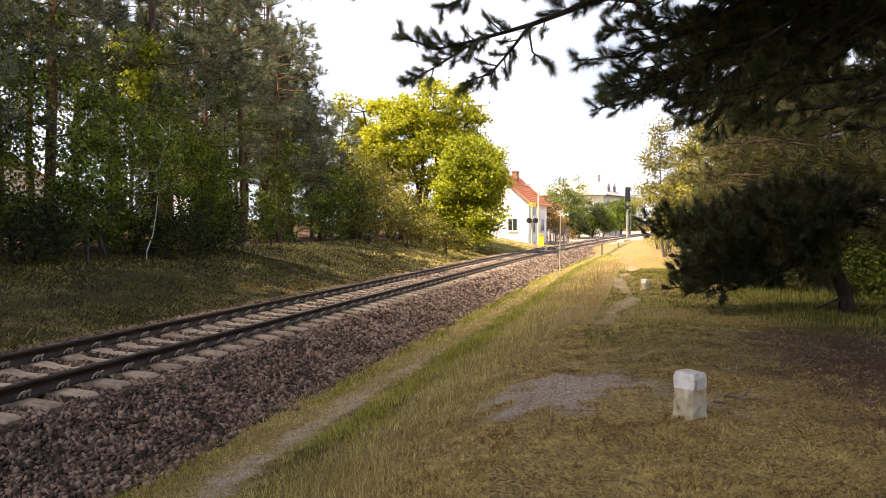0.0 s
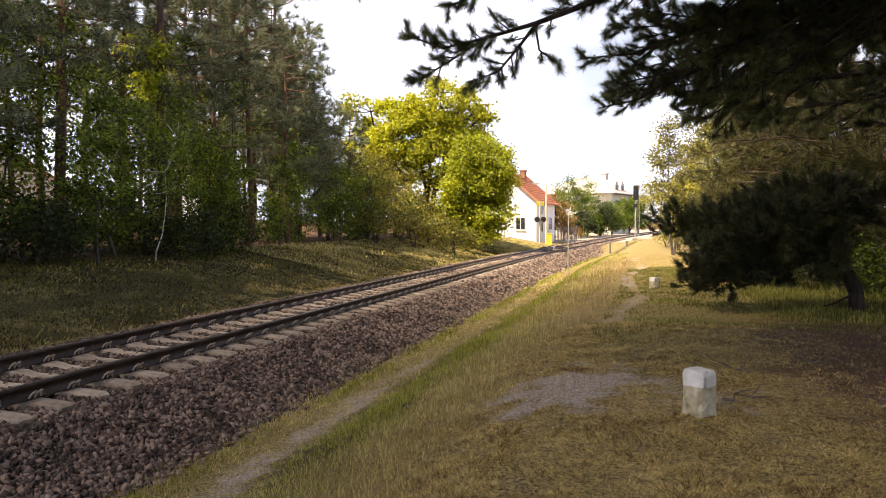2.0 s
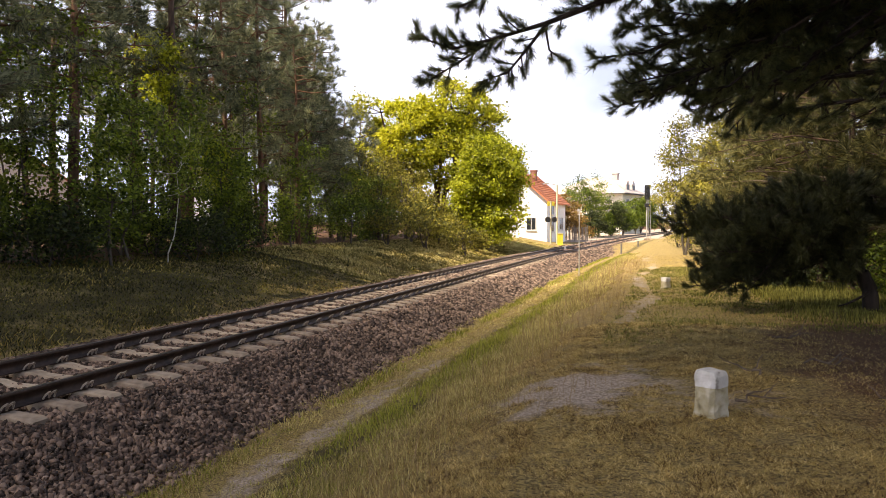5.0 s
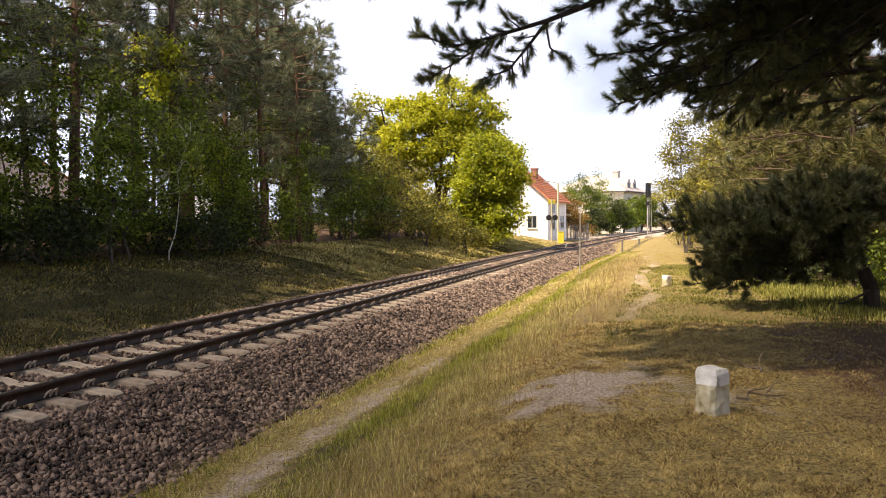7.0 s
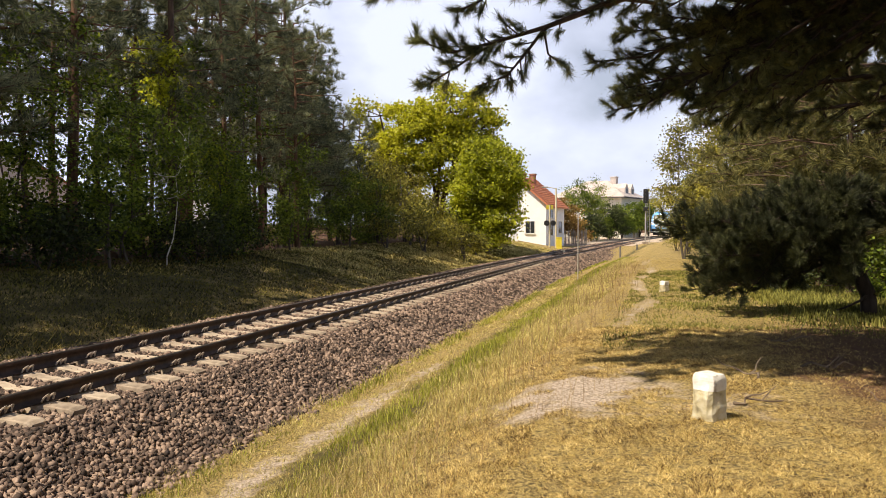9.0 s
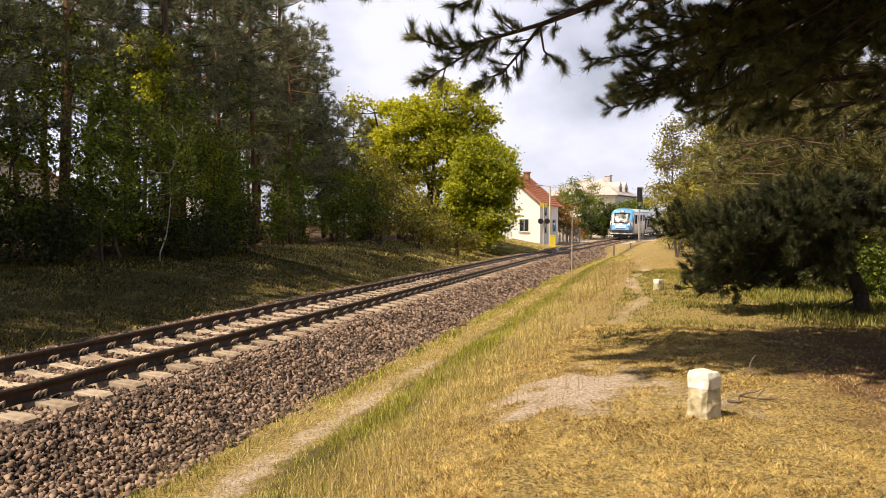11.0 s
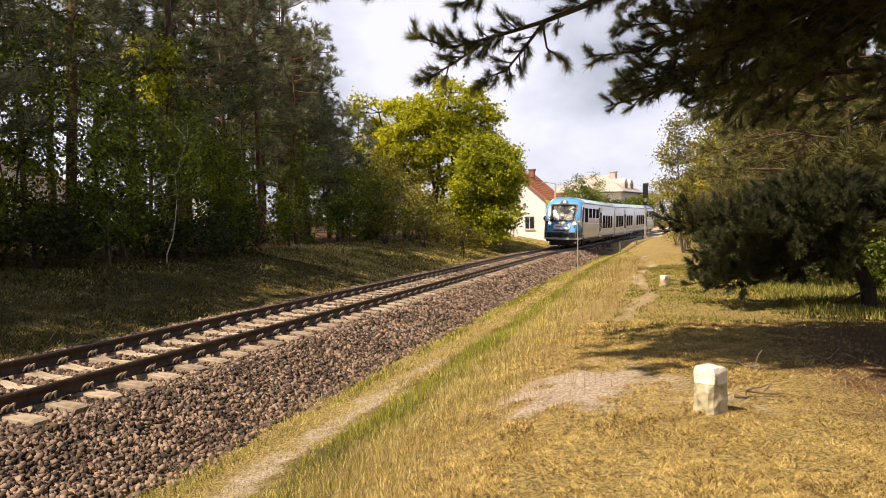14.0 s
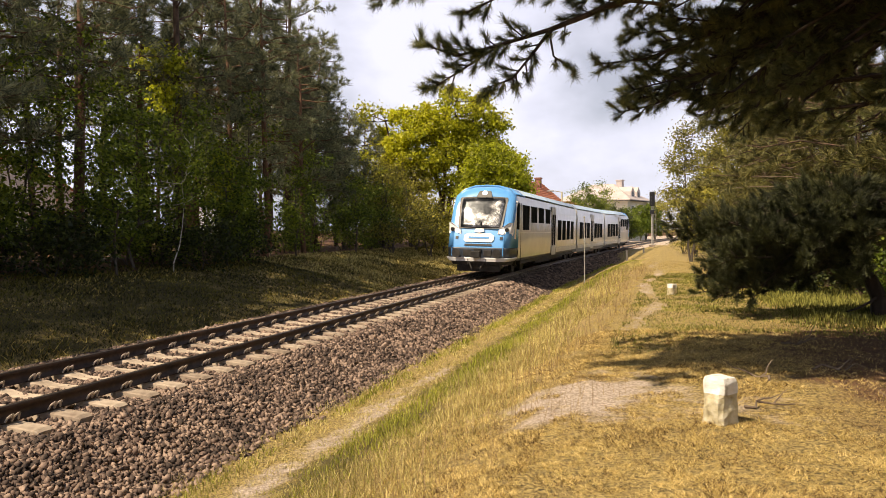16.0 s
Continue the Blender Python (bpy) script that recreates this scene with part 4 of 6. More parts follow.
def broadleaf(seed, blobs, n_leaves, leaf, trunk_base=(0, 0), lean=(0, 0), trunk_r=0.12, cluster=0.35, stems=1, hollow=0.45):
    """A leafy tree: blobs are rows of centre x, y, z and radii rx, ry, rz; limbs run from the stems to leaf clusters."""
    rng = np.random.default_rng(seed)
    vol = np.array([b[3] * b[4] * b[5] for b in blobs])
    segs, pos = [], []
    clusters = []
    n_clusters = max(24, n_leaves // 100)
    for k in range(n_clusters):
        b = blobs[rng.choice(len(blobs), p=vol / vol.sum())]
        d = rng.normal(size=3)
        d /= np.linalg.norm(d)
        r = rng.uniform(hollow, 1.0) ** 0.6 * rng.uniform(0.8, 1.06)
        clusters.append(np.array(b[:3]) + d * r * np.array(b[3:]))
    stem_lines = []
    for s in range(stems):
        b = blobs[s % len(blobs)]
        foot = np.array([trunk_base[0], trunk_base[1], -0.25])
        head = np.array([b[0] + lean[0], b[1] + lean[1], b[2] + b[5] * 0.45]) + rng.normal(size=3) * 0.25 * (stems > 1)
        line = bend(foot, head, rng, 6, 0.025)
        stem_lines.append(line)
        segs += taper(line, trunk_r, trunk_r * 0.25)
    nodes = [p for line in stem_lines for p in line[2:]]
    for k, c in enumerate(clusters):
        low = [q for q in nodes if q[2] < c[2] + 0.2] or nodes
        o = min(low, key=lambda q: np.linalg.norm(q - c) + 0.35 * max(0, q[2] - c[2] + 0.6))
        line = bend(o, c, rng, 3, 0.07)
        segs += taper(line, trunk_r * 0.16 + 0.008, 0.006)
        if k % 3 == 0:
            nodes.append(line[1])
            nodes.append(line[2])
    counts = rng.multinomial(n_leaves, np.ones(n_clusters) / n_clusters)
    for c, n in zip(clusters, counts):
        sx = cluster * rng.uniform(0.7, 1.4)
        pos.append(c + rng.normal(size=(n, 3)) * np.array([sx, sx, sx * 0.62]))
    v, f = leaf_soup(np.concatenate(pos), leaf, rng)
    return segs, v, f


def ground_pose(x, y, turn=0.0, sink=0.0):
    return pose(x, y, ground_z(x, y) - sink, 0, 0, turn)


def wood_left():
    """The wood on the far bank: pines, saplings under them and shrubs along the edge."""
    rng = np.random.default_rng(21)
    kinds = []
    for seed, h, bare, sp in ((1, 16.0, 0.33, 2.6), (2, 14.0, 0.38, 2.3), (3, 17.5, 0.42, 2.4), (4, 11.0, 0.30, 2.1), (5, 9.0, 0.22, 1.9), (6, 12.8, 0.25, 2.4)):
        kinds.append((h, scots_pine(seed, h, bare, sp)))
    first = {}

    def put_pine(k, x, y):
        m = ground_pose(x, y, rng.uniform(0, 360), 0.05)
        if k in first:
            copy_thing(first[k], m)
        else:
            first[k] = plant("pine_tree", "tall pine with grey-green needles and bare lower trunk", "pine tree", m, kinds[k][1][0], M_BARK_RED if k % 2 else M_BARK, kinds[k][1][1], kinds[k][1][2], M_NEEDLE, "pines of the wood")

    for row, x0 in enumerate((-17.2, -20.4, -24.5, -30.0)):
        y = 6.0 + row * 1.3
        while y < 46 + row * 4:
            x = x0 + rng.uniform(-1.1, 1.1)
            yy = y + rng.uniform(-0.9, 0.9)
            ang = math.degrees(atan2(-x, yy))
            dist = hypot(x, yy)
            # heights capped by bearing, to fit the edge's falling outline seen from the camera
            cap = float(np.interp(ang, [22.0, 23.6, 25.0, 26.6, 27.6, 29.0], [6.0, 0.165, 0.205, 0.27, 0.33, 0.6])) * dist + 0.9
            if ang < 23.4:
                y += 2.4
                continue
            ok = [k for k in range(6) if kinds[k][0] <= cap]
            if ok:
                tall = [k for k in ok if kinds[k][0] > 12] or ok
                put_pine(int(rng.choice(tall if rng.uniform() < 0.75 else ok)), x, yy)
            y += (3.1 if row < 2 else 4.4) * rng.uniform(0.8, 1.25)
    # unseen closer ranks added to shade the bank, and smaller pines at the wood's end
    for x0, lo, hi in ((-18.7, -4.0, 12.0), (-22.4, -6.0, 15.0)):
        y = lo
        while y < hi:
            put_pine(int(rng.choice([0, 1, 2, 5])), x0 + rng.uniform(-0.8, 0.8), y + rng.uniform(-0.5, 0.5))
            y += rng.uniform(2.5, 3.3)
    for r, a, k in ((-7.7, 42.0, 4), (-8.7, 41.0, 3), (-9.4, 44.0, 3), (-10.4, 42.5, 5), (-7.2, 50.0, 4), (-6.6, 55.0, 4)):
        q = at(r, a)
        put_pine(k, q.x, q.y)
    # saplings
    sap = []
    for seed, h, r in ((31, 7.5, 1.3), (32, 6.0, 1.2), (33, 8.6, 1.25), (34, 4.6, 1.1)):
        blobs = [(0, 0, h * 0.62, r, r, h * 0.36), (0.3, -0.2, h * 0.34, r * 0.9, r * 0.9, h * 0.2), (-0.2, 0.2, h * 0.85, r * 0.55, r * 0.55, h * 0.16)]
        sap.append((h, broadleaf(seed, blobs, 2300, 0.13, trunk_r=0.05, cluster=0.30, stems=1, hollow=0.2)))
    firsts = {}
    spots = [(-16.6, 10.0, 1), (-17.6, 12.3, 2), (-16.4, 14.0, 0), (-18.4, 15.6, 2), (-16.8, 16.4, 0), (-17.6, 18.6, 2), (-16.2, 19.6, 1), (-18.4, 21.2, 0), (-16.6, 22.6, 2), (-17.4, 24.8, 1),
             (-16.2, 26.4, 0), (-18.0, 28.0, 3), (-16.6, 31.0, 3), (-17.2, 34.0, 1), (-16.4, 37.5, 3), (-19.5, 13.0, 0), (-20.5, 19.5, 2), (-20.0, 25.0, 0), (-21.0, 31.0, 1), (-18.2, 40.5, 3), (-17.0, 43.0, 3),
             (-24.0, 22.0, 2), (-25.0, 28.0, 0), (-23.0, 36.0, 1), (-15.6, 12.0, 3), (-15.4, 17.8, 3), (-15.7, 24.0, 3)]
    for x, y, k in spots:
        m = ground_pose(x, y, rng.uniform(0, 360), 0.05)
        if k in firsts:
            copy_thing(firsts[k], m)
        else:
            s, v, f = sap[k][1]
            firsts[k] = plant("sapling", "slender broadleaf sapling in fresh green leaf", "tree", m, s, M_BARK_GREY, v, f, M_LEAF, "saplings of the wood")
    # a birch with a pale leaning stem
    s, v, f = broadleaf(41, [(0.4, 0, 2.9, 1.0, 1.0, 1.2), (0.5, 0.2, 4.0, 0.7, 0.7, 0.8)], 1500, 0.11, lean=(0.2, 0), trunk_r=0.026, cluster=0.28, hollow=0.2)
    plant("birch", "young birch with thin white leaning trunk", "birch", ground_pose(-15.5, 20.5, 0, 0.05), s, M_BIRCH, v, f, M_LEAF)
    # two young maples catching the light
    for seed, x, y, z in ((42, -16.6, 21.5, 7.2), (43, -17.2, 26.0, 3.6)):
        s, v, f = broadleaf(seed, [(0, 0, z, 0.7, 0.7, 0.75), (0.2, 0.1, z - 1.2, 0.55, 0.55, 0.6)], 1500, 0.15, trunk_r=0.04, cluster=0.22, hollow=0.2)
        plant("young_maple", "young maple with bright yellow-green leaves", "maple", ground_pose(x, y, 0, 0.05), s, M_BARK_GREY, v, f, M_LEAF_BRIGHT, "young maples of the wood")
    # shrubs
    shr = [broadleaf(50 + k, [(0, 0, 0.95 + 0.2 * k, 1.25, 1.25, 0.95 + 0.2 * k), (0.8, 0.4, 0.7, 0.8, 0.8, 0.7)], 1700, 0.12, trunk_r=0.03, cluster=0.26, stems=4, hollow=0.15) for k in range(3)]
    firsts = {}
    y = 7.0
    while y < 47:
        for x0 in (-15.7, -17.0, -18.8) if y < 28 else (-18.0,):
            k = int(rng.integers(0, 3))
            if rng.uniform() < 0.36:
                continue
            x, yy = x0 + rng.uniform(-0.6, 0.6), y + rng.uniform(-0.7, 0.7)
            m = ground_pose(x, yy, rng.uniform(0, 360), 0.05)
            if k in firsts:
                copy_thing(firsts[k], m)
            else:
                s, v, f = shr[k]
                firsts[k] = plant("shrub", "leafy green shrub at the edge of the wood" if k else "green shrub at the edge of the wood, darkened for shade", "shrub", m, s, M_BARK_GREY, v, f, M_LEAF if k else M_LEAF_DARK, "shrubs at the wood's edge")
        y += 2.1


def big_maple():
    base = at(0.1, 60)
    x, y = base.x, base.y
    blobs = [(-0.6, 0, 6.0, 3.8, 3.2, 2.8), (0.6, 0, 8.2, 3.3, 3.0, 2.4), (-3.3, 0.4, 7.4, 1.9, 1.8, 2.0), (2.4, 0.4, 7.7, 1.7, 1.6, 1.5), (2.6, 1.4, 5.6, 2.2, 1.5, 1.9), (-3.2, 0, 4.9, 1.7, 1.7, 1.3), (-5.0, 0.5, 8.4, 1.1, 1.1, 1.6), (-4.6, 0.3, 6.0, 1.5, 1.5, 1.5), (-3.6, 0, 3.8, 1.5, 1.5, 0.9)]
    blobs = [tuple(1.22 * q for q in b) for b in blobs]
    s, v, f = broadleaf(61, blobs, 40000, 0.27, trunk_base=(-0.6, 0), lean=(-0.9, 0), trunk_r=0.27, cluster=0.37, stems=4, hollow=0.72)
    plant("maple_tree", "broad maple in young yellow-green leaf on the bank", "maple tree", ground_pose(x, y, math.degrees(YAW), 0.05), s, M_BARK, v, f, M_LEAF_YELLOW)
    b2 = at(3.3, 54.5)
    blobs = [(0.3, 0, 5.2, 2.1, 2.1, 2.5), (0.4, 0, 2.5, 1.8, 1.7, 1.3), (-1.1, 0.2, 2.2, 1.3, 1.3, 1.0), (0.3, 0, 1.1, 1.5, 1.5, 0.8), (-0.9, 0, 3.8, 1.5, 1.5, 1.6), (1.1, 0, 4.0, 1.3, 1.3, 1.4)]
    blobs = [tuple(1.16 * q for q in b) for b in blobs]
    s, v, f = broadleaf(62, blobs, 30000, 0.23, trunk_r=0.13, cluster=0.33, stems=3, hollow=0.55)
    plant("lime_tree", "round leafy tree in bright green spring leaf", "tree", ground_pose(b2.x, b2.y, math.degrees(YAW), 0.05), s, M_BARK_GREY, v, f, M_LEAF_BRIGHT)
    # half-bare trees and brush between the wood and the maple
    for k, (r, a, h, w, mat) in enumerate(((-4.2, 46.5, 6.2, 1.6, M_LEAF_OLIVE), (-2.6, 51.0, 5.4, 1.8, M_LEAF_OLIVE), (-5.6, 49.0, 6.8, 1.4, M_LEAF_BRIGHT), (-1.2, 46.0, 2.2, 1.6, M_LEAF_OLIVE), (1.4, 46.5, 1.8, 1.3, M_LEAF_OLIVE), (-3.4, 44.0, 2.0, 1.5, M_LEAF_OLIVE), (-6.4, 44.5, 3.0, 1.6, M_LEAF_DARK), (-0.4, 50.5, 1.8, 1.5, M_LEAF_OLIVE), (-2.2, 48.5, 2.8, 1.8, M_LEAF_OLIVE), (-4.6, 50.0, 3.0, 1.9, M_LEAF_OLIVE), (2.2, 51.0, 1.4, 1.2, M_LEAF_OLIVE), (-2.8, 55.0, 4.4, 1.9, M_LEAF_OLIVE), (-0.6, 56.5, 3.6, 2.0, M_LEAF_OLIVE), (1.6, 57.0, 3.2, 2.0, M_LEAF_DARK), (-4.8, 54.0, 6.6, 1.9, M_LEAF_OLIVE), (-6.0, 56.0, 7.6, 1.8, M_LEAF_OLIVE), (0.6, 54.0, 2.4, 1.6, M_LEAF_OLIVE), (-1.8, 53.0, 2.8, 1.7, M_LEAF_DARK), (3.6, 57.5, 2.6, 1.8, M_LEAF_DARK), (-3.8, 57.5, 7.2, 1.8, M_LEAF_OLIVE))):
        p = at(r, a)
        s, v, f = broadleaf(70 + k, [(0, 0, h * 0.62, w, w, h * 0.38)], 1500 if a < 52 else 2600, 0.14 if a < 52 else 0.17, trunk_r=0.06, cluster=0.34, stems=3, hollow=0.2)
        plant("thicket_tree" if h > 3 else "thicket_shrub", "thin half-leaved tree with many stems" if h > 3 else "low olive-brown brush on the bank", "tree" if h > 3 else "shrub", ground_pose(p.x, p.y, 0, 0.05), s, M_BARK_GREY, v, f, mat, "thicket beside the maple")


def overhanging_pine():
    """The pine beside the camera, whose limbs hang over the view."""
    rng = np.random.default_rng(81)
    base = at(8.2, 8.6)
    gz = ground_z(base.x, base.y)

    def c(r, a, z):
        q = at(r, a, z) - Vector((base.x, base.y, gz))
        return np.array(q)

    trunk = [np.array([0, 0, -0.3]), np.array([0.05, 0, 1.5]), np.array([-0.1, 0.1, 3.2]), np.array([-0.05, 0.1, 5.0]), np.array([0.1, 0, 7.0]), np.array([0.1, 0, 9.5])]
    segs = taper(trunk, 0.21, 0.05)
    P, A = [], []

    def limb(pts, r0, twig, gap, start, tufts=3, r_tip=0.007, up=0.15):
        s2, t2 = limb_with_twigs([np.array(p) for p in pts], r0, rng, twig, gap, start, r_tip, up, tufts)
        segs.extend(s2)
        for q, w in t2:
            P.append(q)
            A.append(w)

    # the limb that reaches furthest, and its forks
    limb([trunk[3], c(5.2, 8.4, 5.0), c(2.9, 8.1, 4.62), c(1.85, 8.0, 4.32), c(1.12, 8.0, 4.04)], 0.07, 0.42, 0.10, 0.52, 3, 0.028)
    limb([c(1.12, 8.0, 4.04), c(0.55, 7.95, 3.86), c(0.10, 7.9, 3.74), c(-0.32, 7.9, 3.88)], 0.026, 0.30, 0.060, 0.15, 3)
    limb([c(1.12, 8.0, 4.04), c(0.92, 8.0, 3.78), c(0.70, 8.05, 3.52), c(0.38, 8.1, 3.42)], 0.022, 0.30, 0.055, 0.2, 3)
    limb([c(0.55, 7.95, 3.86), c(0.10, 8.0, 3.58), c(-0.25, 8.0, 3.37)], 0.018, 0.28, 0.055, 0.1, 3)
    limb([c(1.1, 8.0, 4.0), c(1.13, 7.9, 3.72), c(1.33, 7.9, 3.58)], 0.014, 0.2, 0.07, 0.6)
    limb([c(2.4, 8.1, 4.9), c(1.2, 8.0, 4.55), c(0.55, 7.9, 4.36), c(0.15, 7.9, 4.18)], 0.030, 0.36, 0.062, 0.3, 3)
    limb([c(1.6, 8.1, 5.2), c(0.3, 8.0, 4.75), c(-0.35, 7.9, 4.46), c(-0.80, 7.9, 4.34)], 0.026, 0.34, 0.062, 0.35, 3)
    limb([c(2.9, 8.1, 4.62), c(2.3, 8.0, 4.3), c(1.5, 8.2, 4.45), c(1.0, 8.2, 4.52)], 0.03, 0.4, 0.065, 0.3, 3)
    limb([c(5.0, 9.0, 4.9), c(3.4, 9.2, 4.35), c(2.5, 9.2, 4.0), c(1.86, 9.2, 3.93)], 0.04, 0.40, 0.062, 0.35, 3)
    limb([c(4.6, 9.4, 4.4), c(3.3, 9.4, 3.8), c(2.6, 9.4, 3.45), c(2.16, 9.4, 3.36)], 0.03, 0.38, 0.062, 0.35, 3)
    for k in range(16):
        e = c(rng.uniform(2.25, 3.5), rng.uniform(9.0, 10.0), rng.uniform(3.4, 4.6))
        limb(bend(c(5.2, 9.2, 4.7 + rng.uniform(-0.4, 0.6)), e, rng, 3, 0.06), 0.03, 0.42, 0.07, 0.25, 3, 0.008, 0.15)
    # the thick of the crown
    for k in range(46):
        h = rng.uniform(2.9, 7.5)
        o = trunk[1] + (trunk[4] - trunk[1]) * min(1, max(0, (h - 1.5) / 5.5))
        a, b, up = rng.uniform(9.0, 14.0), rng.uniform(0.28, 0.66), rng.uniform(0.155, 0.36)
        if up < 0.22:
            b = max(b, 0.37)
        if up < 0.17:
            b = max(b, 0.43)
        e = c(a * b, a, 1.84 + up * a)
        mid = (o + e) / 2 + np.array([0, 0, rng.uniform(0.1, 0.6)])
        limb([o, mid, e + rng.normal(size=3) * 0.1, e + (e - mid) * 0.12 + np.array([0, 0, -0.1])], 0.04, 0.55, 0.10, 0.35, 4, 0.008, 0.2)
    for k in range(9):
        a, b, up = rng.uniform(10.0, 12.5), rng.uniform(0.32, 0.46), rng.uniform(0.125, 0.19)
        e = c(a * b, a, 1.84 + up * a)
        o = trunk[2] + (trunk[4] - trunk[2]) * rng.uniform()
        limb([o, (o + e) / 2 + np.array([0, 0, 0.5]), e], 0.04, 0.5, 0.10, 0.45, 4, 0.008, 0.2)
    shown = len(P)
    # unseen crown over the clearing, above the view, placed to shade the ground
    for k in range(62):
        o = trunk[int(rng.integers(3, 6))]
        a = rng.uniform(5.5, 9.4)
        e = c(rng.uniform(-1.3, 4.6), a, 1.84 + max(0.38 * a, rng.uniform(2.9, 4.4)))
        limb(bend(o, e, rng, 3, 0.05), 0.045, 0.6, 0.12, 0.35, 3, 0.008, 0.2)
    for k in range(30):
        a = rng.uniform(6.2, 8.8)
        e = c(rng.uniform(-1.1, 2.6), a, 1.84 + 0.35 * a + rng.uniform(0.3, 1.2))
        limb(bend(c(2.9, 8.1, 4.9) if k % 2 else c(3.6, 8.2, 5.6), e, rng, 3, 0.05), 0.035, 0.5, 0.085, 0.25, 4, 0.008, 0.2)
    # unseen limbs away from the clearing, added to block sky light
    for k in range(60):
        o = trunk[int(rng.integers(2, 6))]
        e = c(rng.uniform(6.5, 12.5), rng.uniform(2.0, 10.0), 1.84 + rng.uniform(0.9, 6.5))
        limb(bend(o, e, rng, 3, 0.05), 0.04, 0.55, 0.16, 0.3, 3, 0.008, 0.2)
    v, f = scatter(TUFT_NEAR, P[:shown], A[:shown], 0.125 * rng.uniform(0.8, 1.2, shown))
    v2, f2 = scatter(TUFT_MID, P[shown:], A[shown:], 0.19 * rng.uniform(0.8, 1.2, len(P) - shown))
    v, f = np.concatenate([v, v2]), np.concatenate([f, f2 + len(v)])
    plant("pine_tree", "pine whose long needled limbs hang over the clearing", "pine tree", pose(base.x, base.y, gz), segs, M_BARK_NEAR, v, f, M_NEEDLE_NEAR, sides=5)


def leaning_pine():
    """The crooked pine with its low skirt of branches."""
    rng = np.random.default_rng(91)
    base = at(9.07, 15.5)
    gz = ground_z(base.x, base.y)

    def c(r, a, z):
        return np.array(at(r, a, z) - Vector((base.x, base.y, gz)))

    trunk = [np.array([0, 0, -0.3]), c(9.05, 15.5, 0.45), c(8.85, 15.5, 0.85), c(8.42, 15.5, 1.12), c(8.30, 15.5, 1.7), c(8.22, 15.5, 2.4), c(8.15, 15.4, 2.65), c(8.2, 15.4, 2.75), c(8.2, 15.4, 2.85)]
    segs = [s for a, b, r0, r1 in zip(trunk, trunk[1:], (0.18, 0.155, 0.14, 0.13, 0.11, 0.08, 0.05, 0.03), (0.155, 0.14, 0.13, 0.11, 0.08, 0.05, 0.03, 0.015)) for s in [(a, b, r0, r1)]]
    segs += taper([trunk[1], c(8.7, 15.2, 0.35), c(8.35, 15.1, 0.22), c(8.1, 15.0, 0.18)], 0.035, 0.012)
    P, A = [], []
    ends = [(5.3, 0.55), (5.6, 0.42), (5.9, 0.46), (6.3, 0.52), (5.1, 0.95), (5.45, 0.7), (4.95, 1.35), (4.9, 1.95), (5.0, 1.65), (5.25, 1.20), (5.35, 0.85), (5.7, 0.62), (5.9, 0.72), (6.2, 0.95), (5.5, 1.45), (5.3, 2.2), (5.9, 2.35), (6.5, 2.5), (6.4, 1.3), (6.9, 1.2), (7.0, 1.6), (6.0, 1.8), (6.6, 1.95), (7.2, 2.2),
            (5.6, 1.0), (5.2, 2.05), (7.5, 1.4), (6.1, 2.1), (7.8, 2.6), (8.9, 1.9), (9.6, 2.3), (9.2, 2.8), (5.5, 1.9), (6.3, 1.6)]
    for r, z in ends + [(rng.uniform(5.4, 8.4), rng.uniform(0.9, 1.9)) for _ in range(26)]:
        z = min(z, 1.3 + 0.38 * z)
        h = int(rng.integers(3, 6))
        o = trunk[h] + (trunk[h + 1] - trunk[h]) * rng.uniform()
        a = 15.3 + rng.uniform(-1.6, 1.4)
        e = c(r, a, z)
        mid = (o + e) / 2 + np.array([0, 0, rng.uniform(-0.25, 0.15)])
        s2, t2 = limb_with_twigs([o, mid, e * 0.85 + mid * 0.15, e], 0.024, rng, 0.6, 0.075, 0.15, 0.007, 0.5, 5)
        segs += s2
        for q, w in t2:
            P.append(q)
            A.append(w)
    for k in range(24):
        h = int(rng.integers(4, 8))
        o = trunk[h] + (trunk[h + 1] - trunk[h]) * rng.uniform()
        e = c(rng.uniform(6.4, 10.2), 15.4 + rng.uniform(-1.8, 1.5), rng.uniform(1.7, 2.55))
        s2, t2 = limb_with_twigs(bend(o, e, rng, 3, 0.05), 0.022, rng, 0.6, 0.085, 0.12, 0.007, 0.4, 4)
        segs += s2
        for q, w in t2:
            P.append(q)
            A.append(w)
    v, f = scatter(TUFT_MID, P, A, 0.165 * rng.uniform(0.8, 1.25, len(P)))
    plant("pine_tree", "crooked pine with a low skirt of branches, needles darkened for shade", "pine tree", pose(base.x, base.y, gz), segs, M_BARK_NEAR, v, f, M_NEEDLE_SHADED, sides=6)


